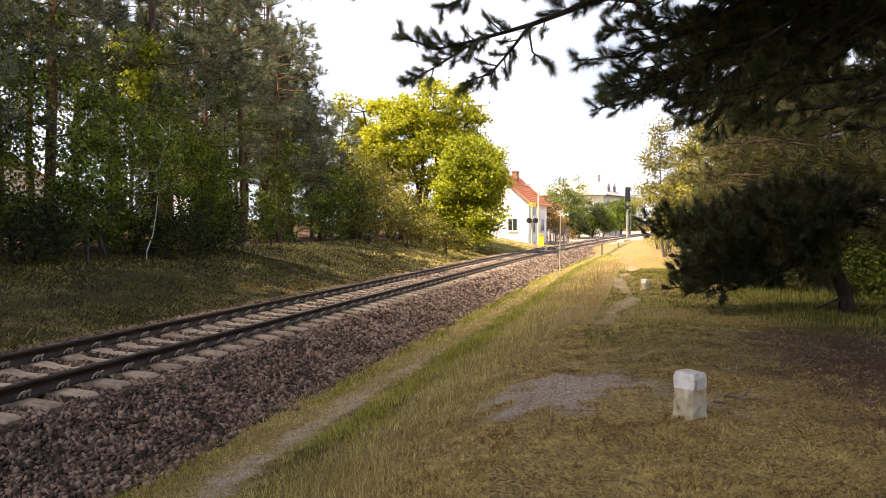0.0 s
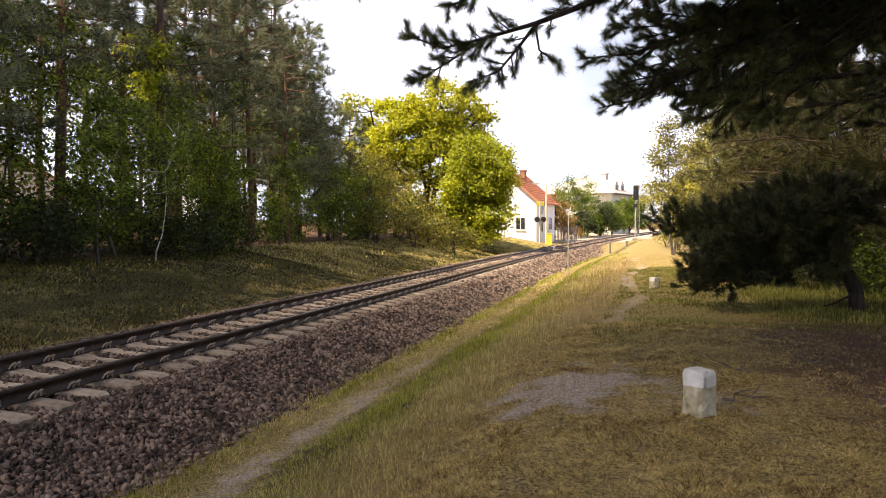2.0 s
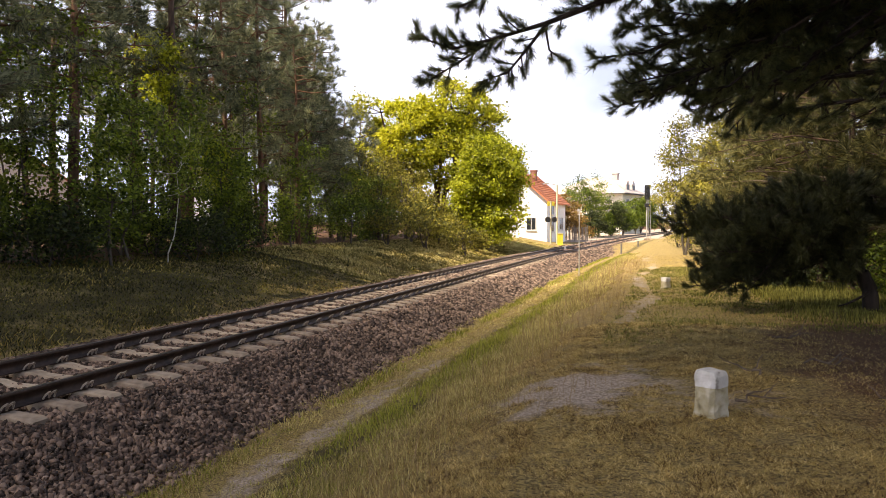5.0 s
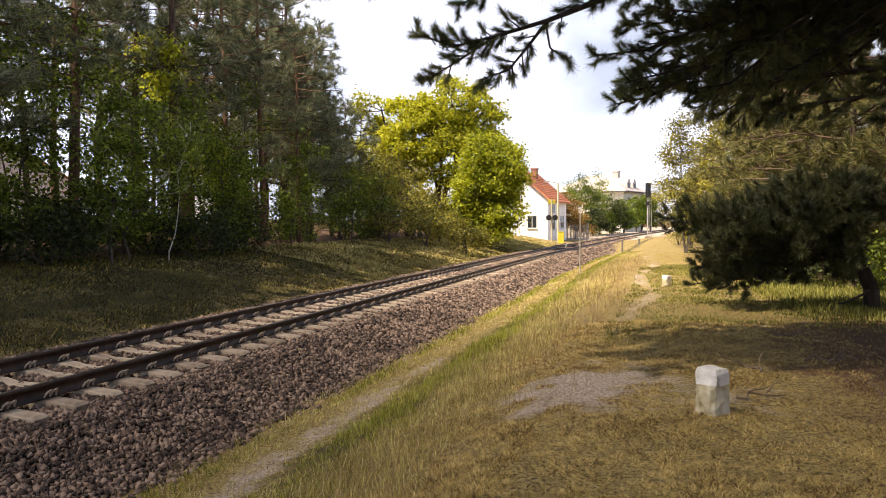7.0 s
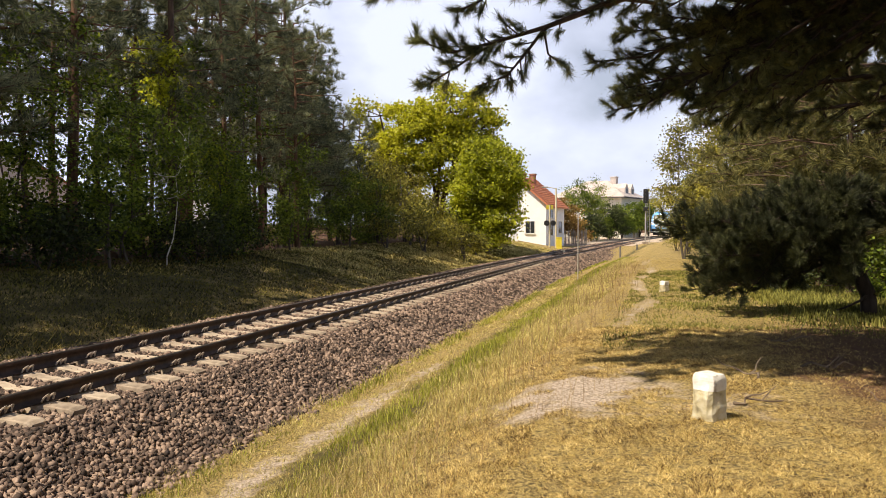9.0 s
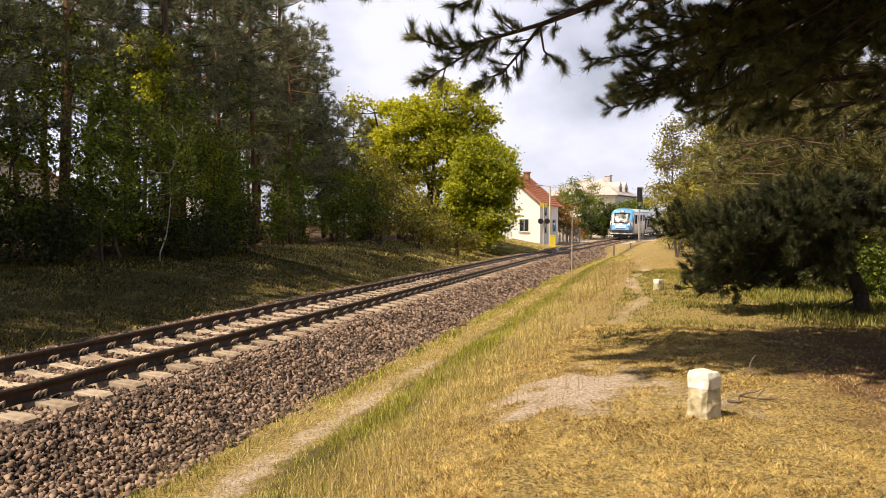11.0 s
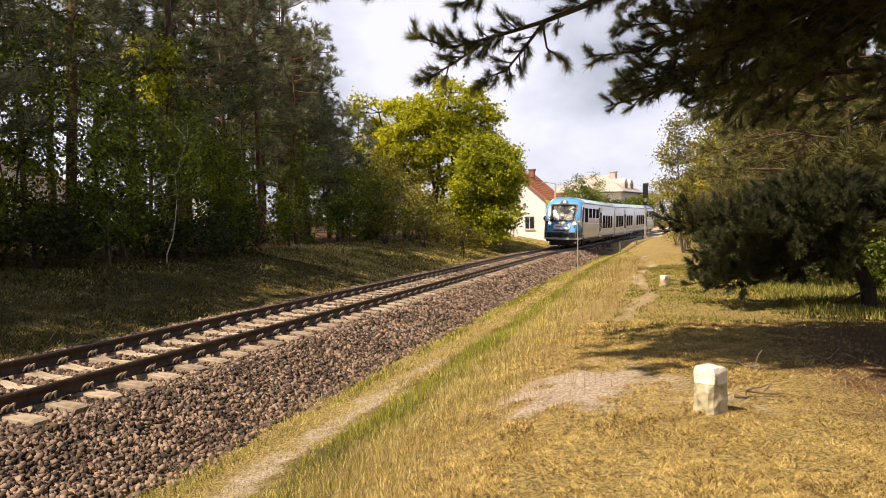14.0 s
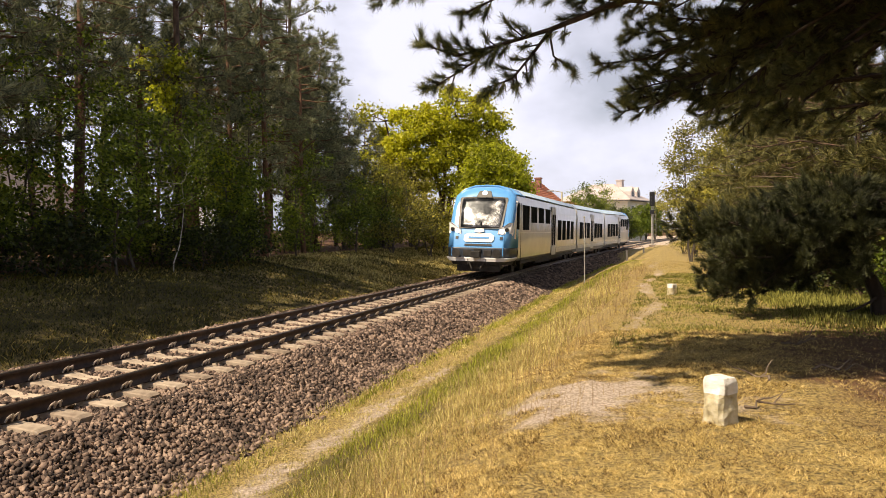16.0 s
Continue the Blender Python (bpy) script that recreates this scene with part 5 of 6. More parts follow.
def right_wood():
    """Pines and leafy brush behind the crooked pine, plus unseen pines blocking sky light."""
    rng = np.random.default_rng(101)
    low = []
    for seed, h in ((111, 9.5), (112, 8.0)):
        low.append(scots_pine(seed, h, 0.10, 3.0, 66, 0.33))
    made = {}
    # rows beside and behind the camera are unseen, added to darken the clearing
    for r, a, k in ((12.0, 21.5, 0), (14.6, 24.0, 1), (12.8, 27.5, 0), (15.5, 29.0, 0), (14.8, 33.0, 1), (17.8, 25.5, 0), (16.8, 36.0, 0), (18.2, 40.0, 1), (19.5, 32.0, 1), (20.0, 41.0, 0), (13.0, 17.5, 1), (16.5, 19.0, 0), (12.6, 24.5, 0), (14.0, 29.5, 1), (18.5, 22.0, 1), (12.5, 1.0, 0), (10.5, -5.0, 1), (15.0, 6.5, 0), (14.0, -3.0, 1), (17.0, 12.0, 0), (8.0, 2.0, 0), (11.0, 5.0, 1), (7.0, -2.5, 0), (9.5, -8.0, 1), (6.0, -7.0, 1), (12.0, -9.0, 0), (16.0, 2.0, 1), (10.0, 3.0, 0), (13.5, 14.0, 0), (11.6, 13.0, 1)):
        p = at(r, a)
        m = ground_pose(p.x, p.y, rng.uniform(0, 360), 0.05)
        if k in made:
            copy_thing(made[k], m)
        else:
            s, v, f = low[k]
            made[k] = plant("pine_tree", "bushy pine with olive needles down to the ground", "pine tree", m, s, M_BARK, v, f, M_NEEDLE_OLIVE, "pines behind the path")
            for j in range(7):
                h, w = rng.uniform(1.2, 5.0), rng.uniform(0, 2 * pi)
                L = rng.uniform(1.6, 3.2)
                line = bend((0, 0, h), (cos(w) * L, sin(w) * L, h + rng.uniform(-0.2, 0.7)), rng, 5, 0.05)
                bv, bf = tube(taper(line, 0.035, 0.010), 6)
                part("bare_branch", mesh_from("bare_branch", bv, bf, M_TWIG), None, made[k], "pale dead branch", True)
    for k, (r, a, h, w, mat, n) in enumerate(((15.2, 46.0, 9.2, 2.1, M_LEAF_OLIVE, 10500), (17.0, 43.0, 9.8, 2.6, M_LEAF_OLIVE, 9500), (14.6, 37.0, 8.6, 2.0, M_LEAF_OLIVE, 8000), (16.4, 39.0, 10.5, 2.4, M_LEAF_OLIVE, 8000), (17.5, 52.0, 7.5, 2.4, M_LEAF_OLIVE, 4200), (12.0, 19.5, 1.7, 1.3, M_LEAF, 2200), (14.0, 21.0, 2.0, 1.5, M_LEAF_DARK, 2200), (10.4, 23.0, 1.3, 1.3, M_LEAF_DARK, 1800),
                                             (16.0, 23.0, 2.6, 1.8, M_LEAF, 2200), (20.5, 58.0, 6.5, 2.3, M_LEAF_OLIVE, 3600), (22.5, 66.0, 6.5, 2.5, M_LEAF_OLIVE, 3600), (25.5, 74.0, 6.0, 2.6, M_LEAF_OLIVE, 3600), (18.2, 57.0, 2.6, 1.6, M_LEAF_OLIVE, 2200))):
        p = at(r, a)
        s, v, f = broadleaf(120 + k, [(0, 0, h * 0.55, w, w, h * 0.45), (w * 0.4, 0, h * 0.3, w * 0.8, w * 0.8, h * 0.26)], n, 0.15 if h > 3 else 0.11, trunk_r=0.09 if h > 3 else 0.04, cluster=0.32, stems=2 if h > 3 else 4, hollow=0.25)
        plant("tree" if h > 3 else "shrub", "leafy olive-yellow tree beside the track" if h > 3 else "green leafy shrub under the pines", "tree" if h > 3 else "shrub", ground_pose(p.x, p.y, 0, 0.05), s, M_BARK_GREY, v, f, mat, "trees and brush behind the path")


wood_left()
big_maple()
overhanging_pine()
leaning_pine()
right_wood()


# ---- houses and the crossing ----
def window_part(house, x0, x1, z0, z1, y, axis="x"):
    """A window on a wall's outer face at y (axis x) or at x = y (axis y)."""
    def bx(a0, a1, b0, b1, d0, d1):
        return (a0, d0, b0, a1, d1, b1) if axis == "x" else (d0, a0, b0, d1, a1, b1)
    out = -1 if axis == "x" else 1
    lo, hi = sorted((y, y + out * 0.05))
    w = part("window", boxes(bx(x0, x1, z0, z0 + 0.07, lo, hi), bx(x0, x1, z1 - 0.07, z1, lo, hi), bx(x0, x0 + 0.07, z0, z1, lo, hi), bx(x1 - 0.07, x1, z0, z1, lo, hi), bx((x0 + x1) / 2 - 0.03, (x0 + x1) / 2 + 0.03, z0, z1, lo, hi)), M_FRAME, house, "white window frame")
    lo, hi = sorted((y + out * 0.004, y + out * 0.02))
    part("pane", boxes(bx(x0 + 0.06, x1 - 0.06, z0 + 0.06, z1 - 0.06, lo, hi)), M_GLASSDARK, w)
    lo, hi = sorted((y, y + out * 0.14))
    part("sill", boxes(bx(x0 - 0.06, x1 + 0.06, z0 - 0.06, z0, lo, hi)), M_FRAME, w)


def gable_house(m, w, length, eave, ridge, wall_mat, roof_mat, label, windows, over=0.45, chimneys=()):
    """Gable towards -y, right-hand corner at the origin; the house reaches to -w and to +length."""
    h = thing("house", m, label, "house")
    bm = bmesh.new()
    prof = [(0, -1.0), (0, eave), (-w / 2, ridge - 0.12), (-w, eave), (-w, -1.0)]
    a, b = [bm.verts.new((x, 0, z)) for x, z in prof], [bm.verts.new((x, length, z)) for x, z in prof]
    bm.faces.new(a), bm.faces.new(b[::-1])
    for i in range(5):
        bm.faces.new((a[i], b[i], b[(i + 1) % 5], a[(i + 1) % 5]))
    part("wall", bm, wall_mat, h)
    k = (ridge - eave) / (w / 2)
    for sx in (1, -1):
        bm = bmesh.new()
        xe = (0 if sx > 0 else -w) + sx * over
        pts = [(-w / 2, ridge), (xe, eave - k * over)]
        v = []
        for y in (-over, length + over):
            for dz in (0, 0.16):
                v.append([bm.verts.new((x, y, z + dz)) for x, z in pts])
        for q in ((v[0], v[1]), (v[2], v[3]), (v[0], v[2]), (v[1], v[3])):
            bm.faces.new((q[0][0], q[0][1], q[1][1], q[1][0]))
        bm.faces.new((v[0][1], v[1][1], v[3][1], v[2][1]))
        bm.faces.new((v[0][0], v[1][0], v[3][0], v[2][0]))
        roof = part("roof", bm, roof_mat, h)
        # tile courses
        bm = bmesh.new()
        for c in range(1, 14):
            f = c / 14
            x, z = pts[0][0] + (pts[1][0] - pts[0][0]) * f, pts[0][1] + (pts[1][1] - pts[0][1]) * f + 0.16
            box(bm, x - 0.05, -over, z - 0.02, x + 0.05, length + over, z + 0.035)
        tagged(part("tile_course", bm, roof_mat, roof), kind="stuff")
    for x, y, top in chimneys:
        c = part("chimney", boxes((x - 0.3, y - 0.3, ridge - 1.6, x + 0.3, y + 0.3, top), (x - 0.37, y - 0.37, top - 0.15, x + 0.37, y + 0.37, top)), M_BRICK, h, "brick chimney")
    for axis, x0, x1, z0, z1 in windows:
        window_part(h, x0, x1, z0, z1, 0.0, axis)
    return h


def build_houses():
    p = at(11.0, 78)
    gable_house(pose(p.x, p.y, 0.45, 0, 0, -7.65), 7.0, 7.6, 4.1, 7.1, M_WHITE, M_TILE_RED, "white house with orange tiled gable roof",
                [("x", -2.3, -1.2, 0.9, 2.3), ("x", -5.6, -4.4, 0.9, 2.3), ("x", -3.9, -3.0, 3.9, 5.0), ("y", 1.0, 2.6, 0.7, 2.1), ("y", 1.0, 2.6, 2.6, 3.7), ("y", 5.0, 6.4, 0.9, 2.3)], 0.45, ((-2.9, 4.6, 7.7), (-3.4, 2.4, 7.6)))
    p = at(7.6, 74)
    w = thing("garden_wall", pose(p.x, p.y, 0.2, 0, 0, 12), "white garden wall in front of the house", "wall")
    part("wall", boxes((-7.5, 0, -0.6, 0, 0.25, 2.1), bevel=0.03), M_WHITE, w)
    part("coping", boxes((-7.55, -0.05, 2.1, 0.05, 0.30, 2.2), bevel=0.02), M_CREAM, w)
    # the villa with the hipped roof
    p = at(28.8, 118)
    h = thing("villa", pose(p.x, p.y, 1.2, 0, 0, 16.35 - 35), "pale villa with a grey-pink hipped roof and dormer", "house")
    part("wall", boxes((-12, 0, -1.5, 0, 9, 5.75)), M_CREAM, h)
    bm = bmesh.new()
    o = 0.7
    e = [bm.verts.new(c) for c in ((-12 - o, -o, 5.75), (o, -o, 5.75), (o, 9 + o, 5.75), (-12 - o, 9 + o, 5.75))]
    e2 = [bm.verts.new((v.co.x, v.co.y, 5.98)) for v in e]
    r = [bm.verts.new(c) for c in ((-8.0, 4.5, 8.9), (-4.2, 4.5, 8.9))]
    bm.faces.new(e)
    for i in range(4):
        bm.faces.new((e[i], e[(i + 1) % 4], e2[(i + 1) % 4], e2[i]))
    bm.faces.new((e2[0], e2[1], r[1], r[0])), bm.faces.new((e2[1], e2[2], r[1])), bm.faces.new((e2[2], e2[3], r[0], r[1])), bm.faces.new((e2[3], e2[0], r[0]))
    roof = part("roof", bm, M_TILE_GREY, h)
    part("fascia", boxes((-12.75, -0.75, 5.70, 0.75, -0.70, 5.86), (0.70, -0.70, 5.70, 0.75, 9.75, 5.86)), M_DARKROOF, h, "dark eaves board")
    part("chimney", boxes((-3.6, 4.2, 8.2, -2.6, 5.0, 9.5), (-3.7, 4.1, 9.35, -2.5, 5.1, 9.5)), M_TILE_GREY, h, "grey rendered chimney")
    for y in (2.4, 5.0):
        bm = bmesh.new()
        pr = [(y, 6.3), (y + 1.5, 6.3), (y + 1.5, 7.4), (y + 0.75, 8.2), (y, 7.4)]
        a, b = [bm.verts.new((-0.3, yy, z)) for yy, z in pr], [bm.verts.new((-2.6, yy, z)) for yy, z in pr]
        bm.faces.new(a), bm.faces.new(b[::-1])
        for i in range(5):
            bm.faces.new((a[i], b[i], b[(i + 1) % 5], a[(i + 1) % 5]))
        d = part("dormer", bm, M_TILE_GREY, h, "grey gabled dormer")
        part("pane", boxes((-0.3, y + 0.3, 6.5, -0.27, y + 1.2, 7.35)), M_GLASSDARK, d)
    for x in (-5.4, -8.4):
        window_part(h, x, x + 1.2, 3.4, 5.0, 0.0)
        window_part(h, x, x + 1.2, 0.4, 2.0, 0.0)
    for y in (1.6, 5.6):
        window_part(h, y, y + 1.2, 3.4, 5.0, 0.0, "y")
    # houses that show between the trunks
    p = at(-17.5, 66)
    gable_house(pose(p.x, p.y, 1.4, 0, 0, 24), 7.5, 9.0, 2.6, 6.6, M_WHITE, M_DARKROOF, "white house with steep dark roof behind the wood", [("x", -2.4, -1.2, 0.8, 2.0), ("x", -6.0, -4.8, 0.8, 2.0)])
    p = at(-26, 52)
    gable_house(pose(p.x, p.y, 1.6, 0, 0, 40), 9.0, 8.0, 3.0, 6.0, M_CREAM, M_TILE_RED, "cream house with orange roof behind the wood", [("x", -2.6, -1.2, 0.8, 2.2), ("x", -7.0, -5.6, 0.8, 2.2)])


def far_planting():
    for k, (name, r, a, h, w, n, mat, lab, cl) in enumerate((
            ("tree", 20.0, 103, 9.4, 3.4, 5200, M_LEAF, "airy tree in thin pale leaf before the villa", 0.5), ("shrub", 14.3, 88, 5.9, 1.9, 5200, M_LEAF_RUSSET, "russet-leaved shrub by the crossing", 0.4),
            ("shrub", 17.6, 96, 3.6, 1.7, 2000, M_LEAF_RUSSET, "russet-leaved shrub by the crossing", 0.35), ("shrub", 13.0, 88, 6.2, 1.5, 1800, M_LEAF_OLIVE, "tall olive shrub by the white house", 0.4),
            ("shrub", 20.2, 100, 3.8, 2.2, 5000, M_LEAF_DARK, "dense green hedge shrub by the crossing", 0.35), ("shrub", 22.6, 107.0, 4.8, 2.4, 5000, M_LEAF, "dense green hedge shrub by the crossing", 0.35), ("shrub", 24.8, 108, 5.8, 2.3, 5500, M_LEAF_DARK, "dense green hedge shrub by the crossing", 0.35),
            ("shrub", 30.9, 118.0, 6.0, 1.7, 6500, M_LEAF, "dense green hedge shrub by the crossing", 0.35), ("shrub", 27.4, 112.0, 5.4, 2.0, 6500, M_LEAF, "dense green hedge shrub by the crossing", 0.35), ("shrub", 35.6, 127.0, 6.4, 1.9, 6500, M_LEAF, "dense green hedge shrub by the crossing", 0.35), ("shrub", 33.4, 124.5, 6.2, 1.8, 6000, M_LEAF, "dense green hedge shrub by the crossing", 0.35), ("tree", 42.0, 150, 9.5, 3.4, 3000, M_LEAF_OLIVE, "grey-green tree behind the signal", 0.6), ("tree", 46.5, 156, 10.5, 3.6, 3000, M_LEAF_OLIVE, "grey-green tree behind the signal", 0.6),
            ("tree", 39.0, 160, 9.0, 3.4, 3000, M_LEAF_OLIVE, "grey-green tree behind the signal", 0.6), ("tree", 24.0, 140, 7.0, 3.0, 2400, M_LEAF, "leafy garden tree behind the villa", 0.6), ("tree", 8.0, 104, 7.0, 3.2, 2600, M_LEAF, "leafy garden tree behind the white house", 0.6),
            ("tree", 0.0, 96, 7.5, 3.2, 2600, M_LEAF_OLIVE, "leafy garden tree behind the white house", 0.6))):
        p = at(r, a)
        s, v, f = broadleaf(150 + k, [(0, 0, h * 0.6, w, w, h * 0.40), (w * 0.3, 0, h * 0.35, w * 0.8, w * 0.8, h * 0.28)] if h < 6.5 else [(0, 0, h * 0.68, w, w, h * 0.30), (0.3, 0, h * 0.5, w * 0.7, w * 0.7, h * 0.2)], n, 0.22, trunk_r=0.10, cluster=cl, stems=3, hollow=0.3)
        plant(name, lab, name, ground_pose(p.x, p.y, 0, 0.05), s, M_BARK_GREY, v, f, mat, "planting round the crossing")


def pole_thing(name, label, category, m, h, r, mat, parts=()):
    t = thing(name, m, label, category)
    bm = bmesh.new()
    cyl(bm, (0, 0, -0.4), (0, 0, h), r, r * 0.85, 12)
    part("pole", bm, mat, t)
    for nm, bm2, mt, lab in parts:
        part(nm, bm2, mt, t, lab)
    return t


def build_crossing():
    # light signal at the trackside
    p = at(24.4, 88)
    z = ground_z(p.x, p.y)
    t = pole_thing("railway_signal", "railway light signal with black heads on a grey mast", "signal", pose(p.x, p.y, z, 0, 0, 14), 5.4, 0.09, M_GALV)
    head = part("signal_head", boxes((-0.32, -0.22, 4.9, 0.32, -0.06, 6.65), bevel=0.08), M_BLACK, t, "tall black signal head")
    for k in range(4):
        bm = bmesh.new()
        cyl(bm, (0, -0.40, 5.15 + k * 0.42), (0, -0.22, 5.15 + k * 0.42), 0.13, n=14)
        part("hood", bm, M_BLACK, head)
    part("lower_head", boxes((-0.30, -0.22, 4.0, 0.30, -0.06, 4.45), bevel=0.06), M_BLACK, t, "small lower black head")
    part("ladder", boxes((0.20, 0.10, 0, 0.24, 0.14, 5.2), (0.48, 0.10, 0, 0.52, 0.14, 5.2), *[(0.22, 0.11, 0.3 * k, 0.50, 0.13, 0.3 * k + 0.03) for k in range(1, 17)]), M_GALV, t, "steel ladder")
    part("base", boxes((-0.3, -0.3, -0.4, 0.3, 0.3, 0.25), bevel=0.03), M_SLEEPER, t, "concrete base")
    # lamp post and the crossing's warning light
    p = at(11.75, 76.0)
    bm = bmesh.new()
    cyl(bm, (0, 0, 6.15), (-0.9, -0.1, 6.3), 0.04, 0.03, 8)
    bm2 = boxes((-1.5, -0.25, 6.22, -0.85, 0.05, 6.36), bevel=0.04)
    pole_thing("street_lamp", "pale street lamp on a tall slim post", "street lamp", pose(p.x, p.y, ground_z(p.x, p.y), 0, 0, 16), 6.2, 0.11, M_POST, (("arm", bm, M_POST, ""), ("lamp_head", bm2, M_GALV, "flat lamp head")))
    p = at(10.95, 75.0)
    t = pole_thing("crossing_light", "level-crossing warning light on a yellowish post", "warning light", pose(p.x, p.y, ground_z(p.x, p.y), 0, 0, 30), 4.4, 0.09, M_POST)
    for x in (-0.35, 0.35):
        bm = bmesh.new()
        cyl(bm, (x, -0.15, 2.5), (x, 0.05, 2.5), 0.28, n=18)
        l = part("warning_lamp", bm, M_BLACK, t, "round black lamp shield")
    part("sign_plate", boxes((-0.4, -0.04, 3.9, 0.4, 0.0, 4.35), bevel=0.02), M_YELLOW, t, "small yellow plate")
    p = at(12.0, 75.5)
    t = thing("control_box", ground_pose(p.x, p.y, 10), "yellow trackside control box", "control box")
    part("cabinet", boxes((-0.28, -0.2, 0.0, 0.28, 0.2, 1.15), bevel=0.03), M_YELLOW, t)
    part("lid", boxes((-0.32, -0.24, 1.15, 0.32, 0.24, 1.22), bevel=0.02), M_YELLOW, t)
    # slatted fence beyond the crossing
    p = at(14.2, 88)
    t = thing("fence", ground_pose(p.x, p.y, 6), "grey slatted garden fence beside the road", "fence")
    for k in range(3):
        part("post", boxes((k * 1.5 - 0.06, -0.06, -0.3, k * 1.5 + 0.06, 0.06, 1.9), bevel=0.01), M_FENCE, t)
    for k in range(18):
        part("slat", boxes((k * 0.17, -0.09, 0.1, k * 0.17 + 0.11, -0.06, 1.7)), M_FENCE, t)
    # slim grey pole and short posts along the cutting
    p = at(6.66, 36)
    pole_thing("marker_pole", "slim grey pole at the foot of the embankment", "pole", ground_pose(p.x, p.y), 3.25, 0.028, M_GALV, (("cap", boxes((-0.05, -0.05, 3.22, 0.05, 0.05, 3.28), bevel=0.01), M_GALV, ""),))
    for r, a, h, mat in ((15.3, 63, 0.85, M_FENCE), (18.6, 70, 0.5, M_FENCE)):
        p = at(r, a)
        t = thing("marker_post", ground_pose(p.x, p.y, 15), "short weathered trackside post", "post", "short posts by the track")
        part("post", boxes((-0.07, -0.07, -0.3, 0.07, 0.07, h), bevel=0.015), mat, t)
        part("cap", boxes((-0.085, -0.085, h, 0.085, 0.085, h + 0.05), bevel=0.015), mat, t)
    p = at(10.2, 62)
    t = thing("kilometre_marker", ground_pose(p.x, p.y, 15), "small white stone marker beside the rail", "marker")
    part("block", boxes((-0.16, -0.12, -0.2, 0.16, 0.12, 0.42), bevel=0.04), M_STONE_TOP, t)


M_POST = material("weathered_yellowish_post", ramp((0.50, 0.44, 0.30), (0.66, 0.60, 0.44)), 4, 0.7, 0, 0.1)
build_houses()
far_planting()
build_crossing()


# ---- boundary stones, fallen twigs ----
def boundary_stone(m, w, d, h, label):
    """A hewn stone with chamfered corners; its head is painted white."""
    t = thing("boundary_stone", m, label, "boundary stone", "whitewashed stones by the path")

    def block(z0, z1, s0, s1, seed):
        bm = bmesh.new()
        rings = []
        for k in range(7):
            f = k / 6
            s = s0 + (s1 - s0) * f
            if z1 > h - 0.01 and f > 0.7:
                s *= 1 - 0.55 * (f - 0.7) ** 1.3
            c = 0.28
            pts = [(-1, -1 + c), (-1 + c, -1), (0, -1), (1 - c, -1), (1, -1 + c), (1, 0), (1, 1 - c), (1 - c, 1), (0, 1), (-1 + c, 1), (-1, 1 - c), (-1, 0)]
            ring = []
            for x, y in pts:
                q = Vector((x * w / 2 * s, y * d / 2 * s, z0 + (z1 - z0) * f))
                j = noise.noise_vector(q * 9) * 0.020
                ring.append(bm.verts.new(q + j))
            rings.append(ring)
        for a, b in zip(rings, rings[1:]):
            for i in range(12):
                bm.faces.new((a[i], a[(i + 1) % 12], b[(i + 1) % 12], b[i]))
        bm.faces.new(rings[0][::-1])
        bm.faces.new(rings[-1])
        return bm

    part("shaft", block(-0.15, h * 0.66, 1.04, 0.88, 1.0), M_STONE, t, "hewn pale stone, yellowed at the foot")
    part("head", block(h * 0.655, h, 0.89, 0.84, 4.0), M_STONE_TOP, t, "white-painted head")
    return t


p = at(2.20, 6.0)
boundary_stone(ground_pose(p.x, p.y, 16.35 + 33, 0.0), 0.25, 0.22, 0.37, "squat whitewashed boundary stone on dry turf")
p = at(6.68, 22)
boundary_stone(ground_pose(p.x, p.y, 16.35 + 30, 0.0), 0.26, 0.24, 0.33, "small weathered boundary stone on the sandy path")


def fallen_branch(r, a, turn, scale, seed):
    rng = np.random.default_rng(seed)
    p = at(r, a)
    t = thing("fallen_branch", ground_pose(p.x, p.y, turn), "dry fallen branch with bare twigs on the ground", "branch", "fallen branches")
    main = bend((0, 0, 0.02), (0.75 * scale, 0.1, 0.03), rng, 5, 0.05)
    lines = [("stem", main, 0.014, 0.006)]
    lines.append(("twig", bend(main[2], (0.42 * scale, -0.12, 0.26 * scale), rng, 3, 0.08), 0.010, 0.004))
    lines.append(("twig", bend(main[3], (0.75 * scale, 0.3, 0.12), rng, 3, 0.08), 0.008, 0.003))
    for name, pts, r0, r1 in lines:
        bm = bmesh.new()
        rings = []
        for i, q in enumerate(pts):
            d = Vector(pts[min(i + 1, len(pts) - 1)] - pts[max(i - 1, 0)])
            rot = d.to_track_quat("Z", "Y")
            r = r0 + (r1 - r0) * i / (len(pts) - 1)
            rings.append([bm.verts.new(Vector(q) + rot @ Vector((r * cos(k * pi / 3), r * sin(k * pi / 3), 0))) for k in range(6)])
        for a2, b2 in zip(rings, rings[1:]):
            for k in range(6):
                bm.faces.new((a2[k], a2[(k + 1) % 6], b2[(k + 1) % 6], b2[k]))
        bm.faces.new(rings[0][::-1]), bm.faces.new(rings[-1])
        part(name, bm, M_TWIG, t)


for args in ((2.62, 6.55, 10, 0.62, 2), (3.3, 7.6, 100, 0.7, 3), (4.1, 8.3, 10, 0.8, 4), (3.9, 6.2, 70, 0.5, 6), (4.6, 10.2, 30, 1.0, 7)):
    fallen_branch(*args)


